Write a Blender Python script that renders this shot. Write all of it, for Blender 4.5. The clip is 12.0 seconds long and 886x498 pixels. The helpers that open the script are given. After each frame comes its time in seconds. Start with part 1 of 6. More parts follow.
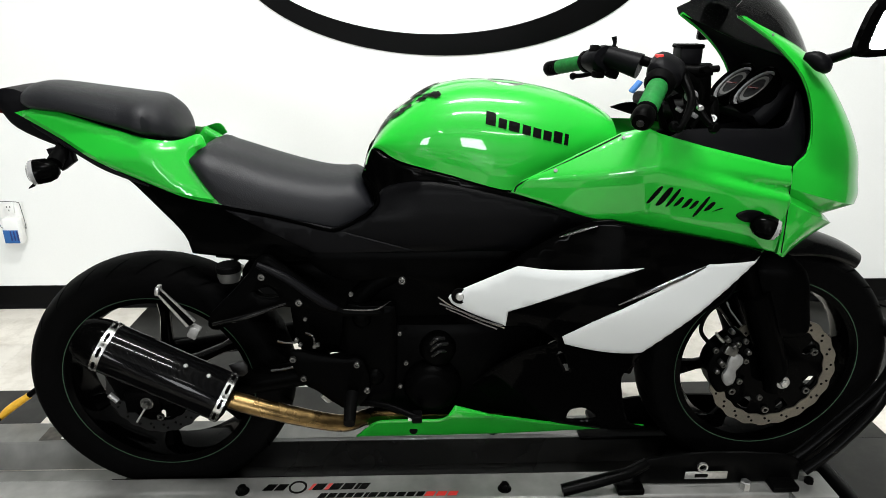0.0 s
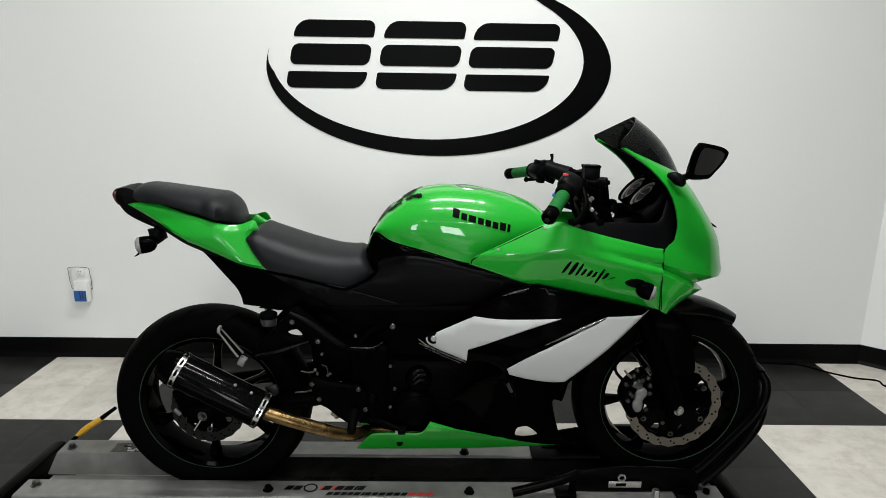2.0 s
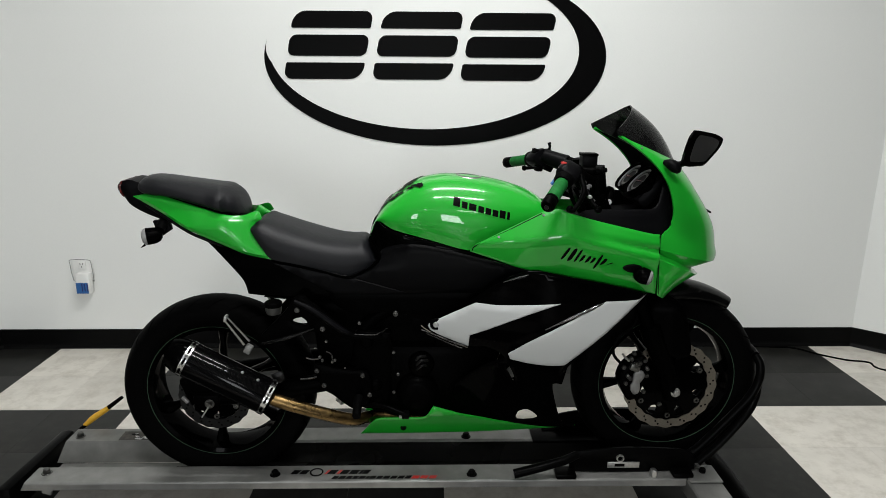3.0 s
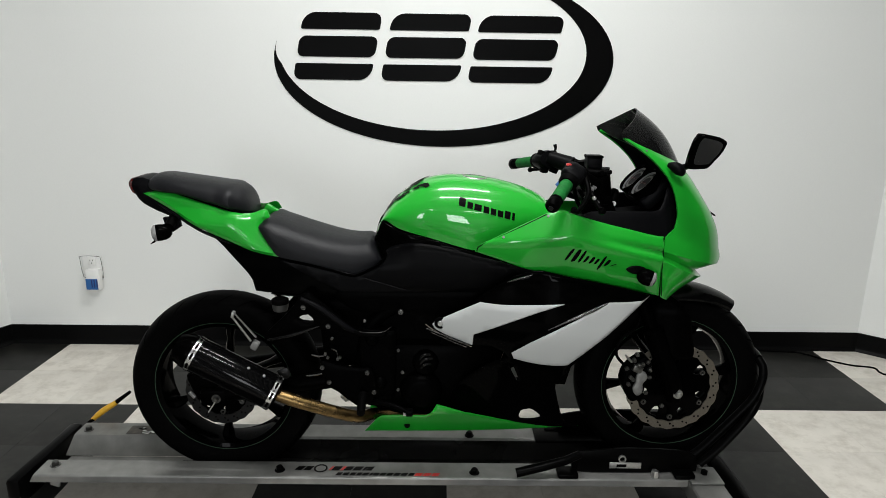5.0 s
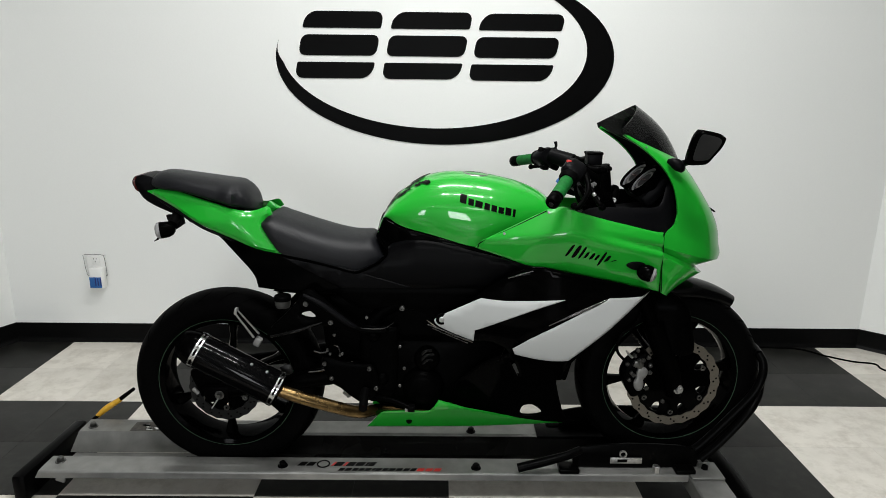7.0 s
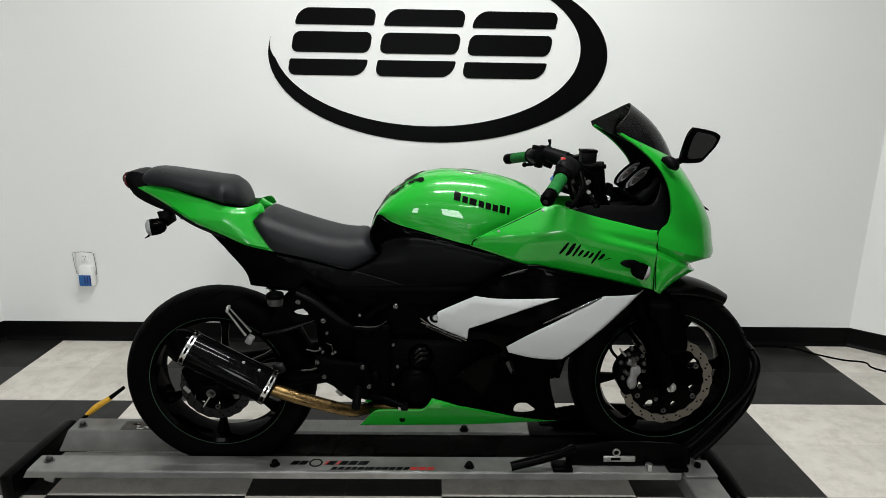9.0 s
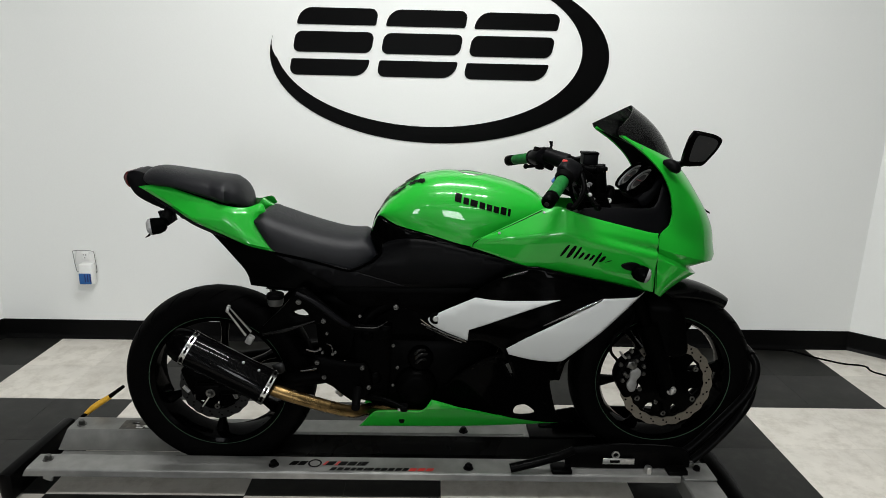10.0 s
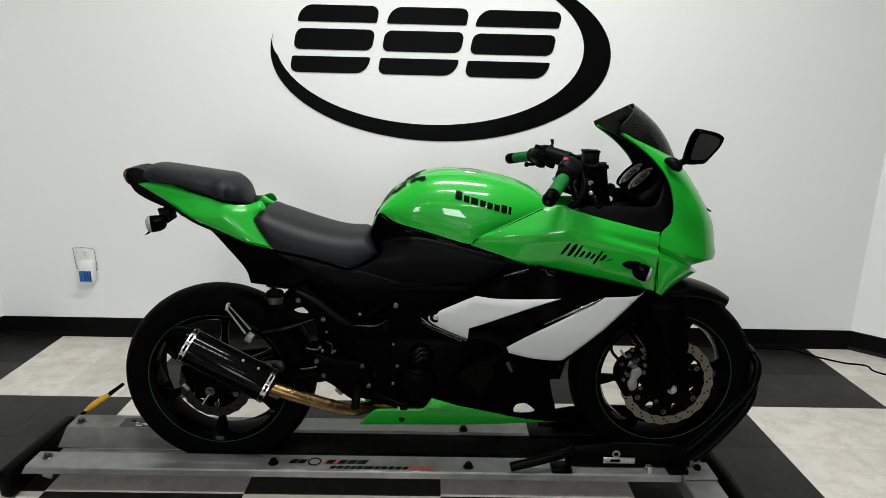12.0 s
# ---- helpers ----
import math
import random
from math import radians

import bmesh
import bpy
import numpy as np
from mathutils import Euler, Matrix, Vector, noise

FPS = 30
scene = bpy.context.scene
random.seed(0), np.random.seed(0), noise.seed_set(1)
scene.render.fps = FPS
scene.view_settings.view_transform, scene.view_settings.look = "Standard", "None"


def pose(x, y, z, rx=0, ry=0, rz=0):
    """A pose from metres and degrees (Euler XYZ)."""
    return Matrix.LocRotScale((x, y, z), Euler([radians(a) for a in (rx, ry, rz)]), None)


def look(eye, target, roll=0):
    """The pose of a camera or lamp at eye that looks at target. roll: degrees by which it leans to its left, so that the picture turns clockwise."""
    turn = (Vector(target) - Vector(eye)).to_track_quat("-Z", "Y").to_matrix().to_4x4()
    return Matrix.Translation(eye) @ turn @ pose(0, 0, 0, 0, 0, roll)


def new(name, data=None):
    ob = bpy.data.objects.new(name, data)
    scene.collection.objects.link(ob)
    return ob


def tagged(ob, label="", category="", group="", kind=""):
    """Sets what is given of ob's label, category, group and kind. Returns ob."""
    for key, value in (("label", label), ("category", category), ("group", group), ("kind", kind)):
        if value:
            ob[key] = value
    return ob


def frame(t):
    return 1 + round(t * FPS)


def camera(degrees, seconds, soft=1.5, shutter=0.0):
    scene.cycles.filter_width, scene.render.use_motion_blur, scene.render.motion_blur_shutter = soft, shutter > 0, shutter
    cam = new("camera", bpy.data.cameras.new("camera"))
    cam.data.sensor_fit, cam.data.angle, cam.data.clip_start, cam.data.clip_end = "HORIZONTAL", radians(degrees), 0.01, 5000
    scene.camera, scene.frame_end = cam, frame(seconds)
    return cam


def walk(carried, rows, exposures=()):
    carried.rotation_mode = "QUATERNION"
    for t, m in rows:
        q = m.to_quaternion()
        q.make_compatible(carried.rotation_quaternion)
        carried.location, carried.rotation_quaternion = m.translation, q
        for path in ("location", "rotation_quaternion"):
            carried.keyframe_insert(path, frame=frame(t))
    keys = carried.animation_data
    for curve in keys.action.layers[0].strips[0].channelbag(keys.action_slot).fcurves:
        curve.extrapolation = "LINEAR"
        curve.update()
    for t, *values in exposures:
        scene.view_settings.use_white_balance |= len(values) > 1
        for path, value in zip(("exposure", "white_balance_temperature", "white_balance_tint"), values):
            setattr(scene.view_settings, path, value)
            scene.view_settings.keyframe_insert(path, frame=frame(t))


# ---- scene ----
cam = camera(68.8, 12.0, soft=0.7)
PATH = [
    (0, (-0.094, -1.326, 1.134), (-0.036, 0.557, 0.438), 0.2),
    (0.2, (-0.13, -1.436, 1.114), (-0.045, 0.454, 0.464), -2.0),
    (0.3, (-0.149, -1.486, 1.115), (-0.131, 0.403, 0.459), -3.4),
    (0.5, (-0.133, -1.594, 1.137), (-0.078, 0.301, 0.5), -2.3),
    (0.6, (-0.122, -1.621, 1.147), (-0.046, 0.274, 0.511), -1.2),
    (0.7, (-0.123, -1.657, 1.163), (-0.008, 0.246, 0.56), 0.5),
    (0.8, (-0.105, -1.682, 1.175), (0.013, 0.232, 0.608), 0.4),
    (1, (-0.074, -1.716, 1.194), (-0.042, 0.198, 0.615), 0.0),
    (1.3, (-0.028, -1.761, 1.215), (-0.122, 0.161, 0.668), -0.2),
    (1.5, (-0.002, -1.793, 1.233), (-0.117, 0.132, 0.702), 0.6),
    (1.8, (-0.021, -1.806, 1.25), (-0.062, 0.128, 0.743), 1.0),
    (2, (-0.024, -1.828, 1.262), (0.001, 0.115, 0.789), 0.8),
    (2.5, (-0.046, -1.855, 1.271), (-0.009, 0.086, 0.789), 0.9),
    (3, (-0.042, -1.863, 1.266), (-0.001, 0.072, 0.762), 0.3),
    (5, (-0.038, -1.883, 1.264), (-0.018, 0.054, 0.766), 0.8),
    (5.5, (-0.039, -1.889, 1.261), (-0.025, 0.047, 0.76), 0.8),
    (6, (-0.037, -1.893, 1.259), (-0.019, 0.042, 0.755), 0.6),
    (6.5, (-0.036, -1.894, 1.261), (-0.021, 0.042, 0.759), 0.3),
    (7, (-0.035, -1.896, 1.26), (-0.022, 0.041, 0.759), 0.6),
    (9, (-0.041, -1.889, 1.254), (-0.002, 0.046, 0.751), 0.9),
    (9.5, (-0.044, -1.887, 1.254), (-0.008, 0.047, 0.746), 1.0),
    (10, (-0.043, -1.887, 1.257), (-0.004, 0.049, 0.754), 1.3),
    (10.5, (-0.038, -1.887, 1.254), (-0.004, 0.048, 0.752), 1.2),
    (11, (-0.038, -1.888, 1.256), (-0.005, 0.046, 0.748), 1.2),
    (11.5, (-0.038, -1.885, 1.256), (0.0, 0.047, 0.742), 1.1),
    (12, (-0.041, -1.881, 1.255), (-0.005, 0.053, 0.747), 1.4),
]
EXPOSURES = [(0.0, 0.66), (0.5, 0.56), (0.8, 0.46), (1.0, 0.40), (1.3, 0.21), (1.5, 0.10), (2.0, -0.07), (2.5, -0.17), (3.0, -0.20), (5.0, -0.13), (6.5, -0.08), (12.0, -0.08)]
walk(cam, [(t, look(eye, target, roll)) for t, eye, target, roll in PATH], EXPOSURES)

# ---- light ----
world = bpy.data.worlds.new("world")
scene.world = world
world.use_nodes = True
world.node_tree.nodes["Background"].inputs["Color"].default_value = (0.8, 0.9, 1.0, 1)
world.node_tree.nodes["Background"].inputs["Strength"].default_value = 0.02

ROOM_H = 3.0
# ceiling fittings: x, y, length along x, width, watts
LAMPS = [(0.05, -0.22, 0.95, 0.06, 52), (0.05, -1.50, 0.95, 0.06, 46), (0.75, -5.3, 0.6, 0.4, 16), (-1.5, -5.9, 0.12, 1.1, 11)]
for lx, ly, ll, lw, watts in LAMPS:
    lamp = bpy.data.lights.new("ceiling_light", "AREA")
    lamp.shape, lamp.size, lamp.size_y, lamp.energy = "RECTANGLE", ll, lw, watts
    lamp.color = (0.985, 0.99, 0.98)
    lo = new("ceiling_light", lamp)
    lo.matrix_world = pose(lx, ly, ROOM_H - 0.06)
# daylight in the two shop windows at the far end of the hall
WINDOWS = [(-0.10, 1.10, 1.55, 1.36), (-2.75, 0.50, 1.8, 1.45)]
for wx, ww, wh, wz in WINDOWS:
    lamp = bpy.data.lights.new("window_daylight", "AREA")
    lamp.shape, lamp.size, lamp.size_y, lamp.energy = "RECTANGLE", ww, wh, 58 * ww * wh
    lamp.color = (0.95, 0.98, 1.0)
    new("window_daylight", lamp).matrix_world = pose(wx, -7.505, wz, 90, 0, 0)


# ---- materials ----
def material(name, color, rough=0.5, metal=0.0, coat=0.0, vary=0.12, grain=40.0, bump=0.0, rough_vary=0.1, spread=2.5, spec=0.5):
    m = bpy.data.materials.new(name)
    m.use_nodes = True
    nt = m.node_tree
    b = nt.nodes["Principled BSDF"]
    b.inputs["Metallic"].default_value = metal
    b.inputs["Coat Weight"].default_value = coat
    b.inputs["Coat Roughness"].default_value = 0.025
    b.inputs["Specular IOR Level"].default_value = spec
    tc = nt.nodes.new("ShaderNodeTexCoord")
    fine = nt.nodes.new("ShaderNodeTexNoise")
    fine.inputs["Scale"].default_value, fine.inputs["Detail"].default_value = grain, 6
    broad = nt.nodes.new("ShaderNodeTexNoise")
    broad.inputs["Scale"].default_value, broad.inputs["Detail"].default_value = spread, 3
    nt.links.new(tc.outputs["Object"], fine.inputs["Vector"])
    nt.links.new(tc.outputs["Object"], broad.inputs["Vector"])
    add = nt.nodes.new("ShaderNodeMath")
    add.operation = "ADD"
    nt.links.new(fine.outputs["Fac"], add.inputs[0])
    nt.links.new(broad.outputs["Fac"], add.inputs[1])
    ramp = nt.nodes.new("ShaderNodeMapRange")
    ramp.inputs["From Min"].default_value, ramp.inputs["From Max"].default_value = 0.6, 1.4
    ramp.inputs["To Min"].default_value, ramp.inputs["To Max"].default_value = 1 - vary, 1 + vary
    nt.links.new(add.outputs[0], ramp.inputs["Value"])
    mix = nt.nodes.new("ShaderNodeVectorMath")
    mix.operation = "SCALE"
    mix.inputs[0].default_value = color
    nt.links.new(ramp.outputs["Result"], mix.inputs["Scale"])
    nt.links.new(mix.outputs["Vector"], b.inputs["Base Color"])
    rr = nt.nodes.new("ShaderNodeMapRange")
    rr.inputs["From Min"].default_value, rr.inputs["From Max"].default_value = 0.3, 0.7
    rr.inputs["To Min"].default_value, rr.inputs["To Max"].default_value = max(0.02, rough * (1 - rough_vary)), min(1, rough * (1 + rough_vary))
    nt.links.new(broad.outputs["Fac"], rr.inputs["Value"])
    nt.links.new(rr.outputs["Result"], b.inputs["Roughness"])
    if bump:
        bn = nt.nodes.new("ShaderNodeBump")
        bn.inputs["Strength"].default_value, bn.inputs["Distance"].default_value = bump, 0.002
        nt.links.new(fine.outputs["Fac"], bn.inputs["Height"])
        nt.links.new(bn.outputs["Normal"], b.inputs["Normal"])
    return m


GREEN = material("green_paint", (0.009, 0.300, 0.020), 0.30, 0.0, 0.75, 0.03, 900, 0.0, 0.1, spec=0.15)
WHITE = material("white_paint", (0.46, 0.475, 0.47), 0.35, 0.0, 0.12, 0.03, 900, spec=0.2)
GLOSS = material("gloss_black", (0.0006, 0.0006, 0.0006), 0.10, 0.0, 0.02, 0.15, 60, spec=0.008)
# darker copy of the matte plastic: the frame cover's fading reflection put into colour
COVER_BLACK = material("shaded_black_cover", (0.0010, 0.0010, 0.0012), 0.36, 0.0, 0.0, 0.2, 300, 0.12, spec=0.04)
MATTE = material("matte_black_plastic", (0.0020, 0.0020, 0.0024), 0.42, 0.0, 0.0, 0.2, 300, 0.15, spec=0.05)
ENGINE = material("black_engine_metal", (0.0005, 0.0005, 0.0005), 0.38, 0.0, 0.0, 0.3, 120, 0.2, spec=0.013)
RUBBER = material("rubber", (0.0010, 0.0010, 0.0010), 0.6, 0.0, 0.0, 0.25, 90, 0.3, spec=0.02)
VINYL = material("seat_vinyl", (0.0052, 0.0055, 0.0068), 0.42, 0.0, 0.0, 0.12, 700, 0.35, spec=0.2)
HALL = material("dark_hall_paint", (0.02, 0.02, 0.02), 0.7)
DARK_STEEL = material("blackened_brake_steel", (0.009, 0.009, 0.009), 0.4, 0.6, 0.0, 0.15, 200, 0.1)
STRIPE = material("rim_stripe_green", (0.035, 0.066, 0.042), 0.5, spec=0.1)
ALLOY = material("cast_aluminium", (0.44, 0.44, 0.43), 0.38, 1.0, 0.0, 0.25, 120, 0.1)
CAST = material("dull_cast_grey", (0.20, 0.20, 0.193), 0.55, 0.5, 0.0, 0.2, 160, 0.15)
CHROME = material("polished_steel", (0.45, 0.45, 0.44), 0.22, 1.0, 0.0, 0.10, 60)
DISC = material("brake_steel", (0.17, 0.155, 0.13), 0.42, 0.9, 0.0, 0.2, 200, 0.1)
TITAN = material("heat_tinted_steel", (0.150, 0.098, 0.040), 0.30, 1.0, 0.0, 0.85, 30, 0.2, 0.4, 16)
DOLLY = material("brushed_dolly_aluminium", (0.195, 0.195, 0.186), 0.42, 0.45, 0.0, 0.30, 22, 0.1, 0.3, 5)
DOLLY_BLACK = material("black_powder_coat", (0.0010, 0.0010, 0.0010), 0.30, 0.0, 0.0, 0.2, 200, 0.1, spec=0.035)
WALL = material("white_wall_paint", (0.78, 0.79, 0.77), 0.7, 0.0, 0.0, 0.015, 160, 0.12, spread=0.7)
CEIL = material("white_ceiling", (0.75, 0.75, 0.73), 0.85, 0.0, 0.0, 0.03, 120, 0.2)
BASE = material("black_vinyl_base", (0.0025, 0.0025, 0.0025), 0.45, 0.0, 0.0, 0.15, 60, spec=0.06)
DECAL = material("black_vinyl_decal", (0.0012, 0.0012, 0.0012), 0.4, 0.0, 0.0, 0.1, 60, spec=0.04)
RED = material("red_plastic", (0.5, 0.02, 0.015), 0.4)
BLUE = material("blue_print", (0.02, 0.11, 0.33), 0.5)
NAVY = material("dark_blue_print", (0.008, 0.02, 0.14), 0.5)
YELLOW = material("yellow_plastic", (0.62, 0.34, 0.02), 0.45, 0.0, 0.0, 0.2, 90)
PLASTIC = material("white_plastic", (0.78, 0.78, 0.76), 0.35, vary=0.04)
GREY = material("grey_dial", (0.11, 0.11, 0.112), 0.45)
CUP = material("cloudy_fluid_cup", (0.035, 0.035, 0.033), 0.35)
GRIP = material("green_grip_rubber", (0.006, 0.100, 0.018), 0.6, 0.0, 0.0, 0.4, 90, 0.5, spec=0.12)
MIRROR = material("mirror_glass", (0.85, 0.85, 0.86), 0.03, 1.0, 0.0, 0.0)
AMBER = material("tail_lens", (0.05, 0.004, 0.003), 0.2, 0.0, 0.2)
CLEAR = material("clear_lens", (0.19, 0.19, 0.19), 0.15, 0.0, 0.6, 0.3, 120)


def floor_tile(name, color, dirt):
    m = material(name, color, 0.42, 0.0, 0.0, 0.10, 14, 0.03, 0.3, 1.2, spec=0.22)
    nt = m.node_tree
    info = nt.nodes.new("ShaderNodeObjectInfo")
    scale = nt.nodes.new("ShaderNodeMapRange")
    scale.inputs["To Min"].default_value, scale.inputs["To Max"].default_value = 0.93, 1.05
    nt.links.new(info.outputs["Random"], scale.inputs["Value"])
    geo = nt.nodes.new("ShaderNodeNewGeometry")
    stain = nt.nodes.new("ShaderNodeTexNoise")
    stain.inputs["Scale"].default_value, stain.inputs["Detail"].default_value, stain.inputs["Roughness"].default_value = 12, 8, 0.72
    nt.links.new(geo.outputs["Position"], stain.inputs["Vector"])
    st = nt.nodes.new("ShaderNodeMapRange")
    st.inputs["From Min"].default_value, st.inputs["From Max"].default_value = 0.46, 0.78
    nt.links.new(stain.outputs["Fac"], st.inputs["Value"])
    b = nt.nodes["Principled BSDF"]
    old = b.inputs["Base Color"].links[0].from_socket
    mul = nt.nodes.new("ShaderNodeVectorMath")
    mul.operation = "SCALE"
    nt.links.new(old, mul.inputs[0])
    nt.links.new(scale.outputs["Result"], mul.inputs["Scale"])
    blend = nt.nodes.new("ShaderNodeMix")
    blend.data_type = "RGBA"
    nt.links.new(st.outputs["Result"], blend.inputs["Factor"])
    nt.links.new(mul.outputs["Vector"], blend.inputs["A"])
    blend.inputs["B"].default_value = (*dirt, 1)
    # scuffs: a few small dark spots, some metres of floor without any
    cell = nt.nodes.new("ShaderNodeTexVoronoi")
    cell.inputs["Scale"].default_value = 5.5
    nt.links.new(geo.outputs["Position"], cell.inputs["Vector"])
    near = nt.nodes.new("ShaderNodeMapRange")
    near.inputs["From Min"].default_value, near.inputs["From Max"].default_value = 0.022, 0.034
    near.inputs["To Min"].default_value, near.inputs["To Max"].default_value = 1, 0
    nt.links.new(cell.outputs["Distance"], near.inputs["Value"])
    pick = nt.nodes.new("ShaderNodeMath")
    pick.operation = "GREATER_THAN"
    pick.inputs[1].default_value = 0.62
    nt.links.new(cell.outputs["Color"], pick.inputs[0])
    both_ = nt.nodes.new("ShaderNodeMath")
    both_.operation = "MULTIPLY"
    nt.links.new(near.outputs["Result"], both_.inputs[0])
    nt.links.new(pick.outputs[0], both_.inputs[1])
    spot = nt.nodes.new("ShaderNodeMix")
    spot.data_type = "RGBA"
    nt.links.new(both_.outputs[0], spot.inputs["Factor"])
    nt.links.new(blend.outputs["Result"], spot.inputs["A"])
    spot.inputs["B"].default_value = (0.05, 0.045, 0.04, 1)
    nt.links.new(spot.outputs["Result"], b.inputs["Base Color"])
    return m


TILE_W = floor_tile("white_vinyl_tile", (0.63, 0.60, 0.545), (0.43, 0.395, 0.345))
TILE_B = floor_tile("black_vinyl_tile", (0.0095, 0.0095, 0.0085), (0.026, 0.026, 0.022))


def carbon():
    m = material("carbon_fibre", (0.012, 0.012, 0.013), 0.16, 0.0, 0.12, 0.1, 60, spec=0.02)
    nt = m.node_tree
    tc = nt.nodes.new("ShaderNodeTexCoord")
    ch = nt.nodes.new("ShaderNodeTexChecker")
    ch.inputs["Scale"].default_value = 330
    ch.inputs["Color1"].default_value, ch.inputs["Color2"].default_value = (0.0006, 0.0006, 0.0006, 1), (0.0022, 0.0022, 0.0024, 1)
    nt.links.new(tc.outputs["Object"], ch.inputs["Vector"])
    nt.links.new(ch.outputs["Color"], nt.nodes["Principled BSDF"].inputs["Base Color"])
    return m


CARBON = carbon()
# far glossier than the blacks around it, so thin tubes draw bright highlight lines
SHEEN = material("highlight_black", (0.001, 0.001, 0.001), 0.22, 0.0, 0.8, 0.1, 60, spec=1.0)
FENDER = material("satin_black_mudguard", (0.001, 0.001, 0.001), 0.25, 0.0, 0.1, 0.1, 60, spec=0.15)
STEEL = material("zinc_bolt", (0.11, 0.11, 0.105), 0.35, 1.0, 0.0, 0.2, 200, 0.1)
GROOVE = material("tread_groove", (0.0004, 0.0004, 0.0004), 0.9, spec=0.0)
# near-black base: the shade between the rails is put into this colour
CHANNEL = material("shaded_channel_metal", (0.0025, 0.0025, 0.0022), 0.28, 0.0, 0.0, 0.5, 12, 0.1, 0.5, 4, spec=0.09)
WORN = material("worn_label", (0.06, 0.052, 0.042), 0.6, 0.0, 0.0, 0.95, 60, 0.0, 0.1, 22)


def smoked():
    m = bpy.data.materials.new("smoked_screen")
    m.use_nodes = True
    b = m.node_tree.nodes["Principled BSDF"]
    b.inputs["Base Color"].default_value = (0.02, 0.02, 0.02, 1)
    b.inputs["Roughness"].default_value = 0.06
    b.inputs["Transmission Weight"].default_value = 0.75
    b.inputs["IOR"].default_value = 1.2
    return m


SMOKE = smoked()


# ---- building tools ----
def data_of(bm, mat, smooth=True, angle=40):
    me = bpy.data.meshes.new("mesh")
    bm.normal_update()
    for f in bm.faces:
        f.smooth = smooth
    if smooth:
        for e in bm.edges:
            if len(e.link_faces) == 2 and e.calc_face_angle(0) > radians(angle):
                e.smooth = False
    bm.to_mesh(me)
    bm.free()
    me.materials.append(mat)
    return me


def part(name, bm, mat, parent=None, label="", smooth=True, angle=40):
    ob = new(name, data_of(bm, mat, smooth, angle))
    if parent is not None:
        ob.parent = parent
    if label:
        tagged(ob, label)
    return ob


def thing(name, at, label, category, group="", kind=""):
    ob = new(name)
    ob.location = at
    bpy.context.view_layer.update()
    return tagged(ob, label, category, group, kind)


def under(ob, parent):
    """Hang ob, built in world metres, under a parent that stands elsewhere."""
    ob.parent = parent
    ob.matrix_parent_inverse = parent.matrix_basis.inverted()
    return ob


def spline(pts, n=5, closed=True):
    """Catmull-Rom through 2D or 3D points; a point given twice stays a corner."""
    P = [np.array(p, float) for p in pts]
    m, out = len(P), []
    for i in range(m if closed else m - 1):
        a, b, c, d = (P[(i + k) % m] if closed else P[min(max(i + k, 0), m - 1)] for k in (-1, 0, 1, 2))
        if np.allclose(b, c):
            continue
        if np.allclose(a, b) or np.allclose(c, d):
            a, d = (2 * b - c if np.allclose(a, b) else a), (2 * c - b if np.allclose(c, d) else d)
        for k in range(n):
            t = k / n
            out.append(0.5 * (2 * b + (c - a) * t + (2 * a - 5 * b + 4 * c - d) * t * t + (3 * b - a - 3 * c + d) * t ** 3))
    if not closed:
        out.append(P[-1])
    return np.array(out)


from mathutils.geometry import delaunay_2d_cdt


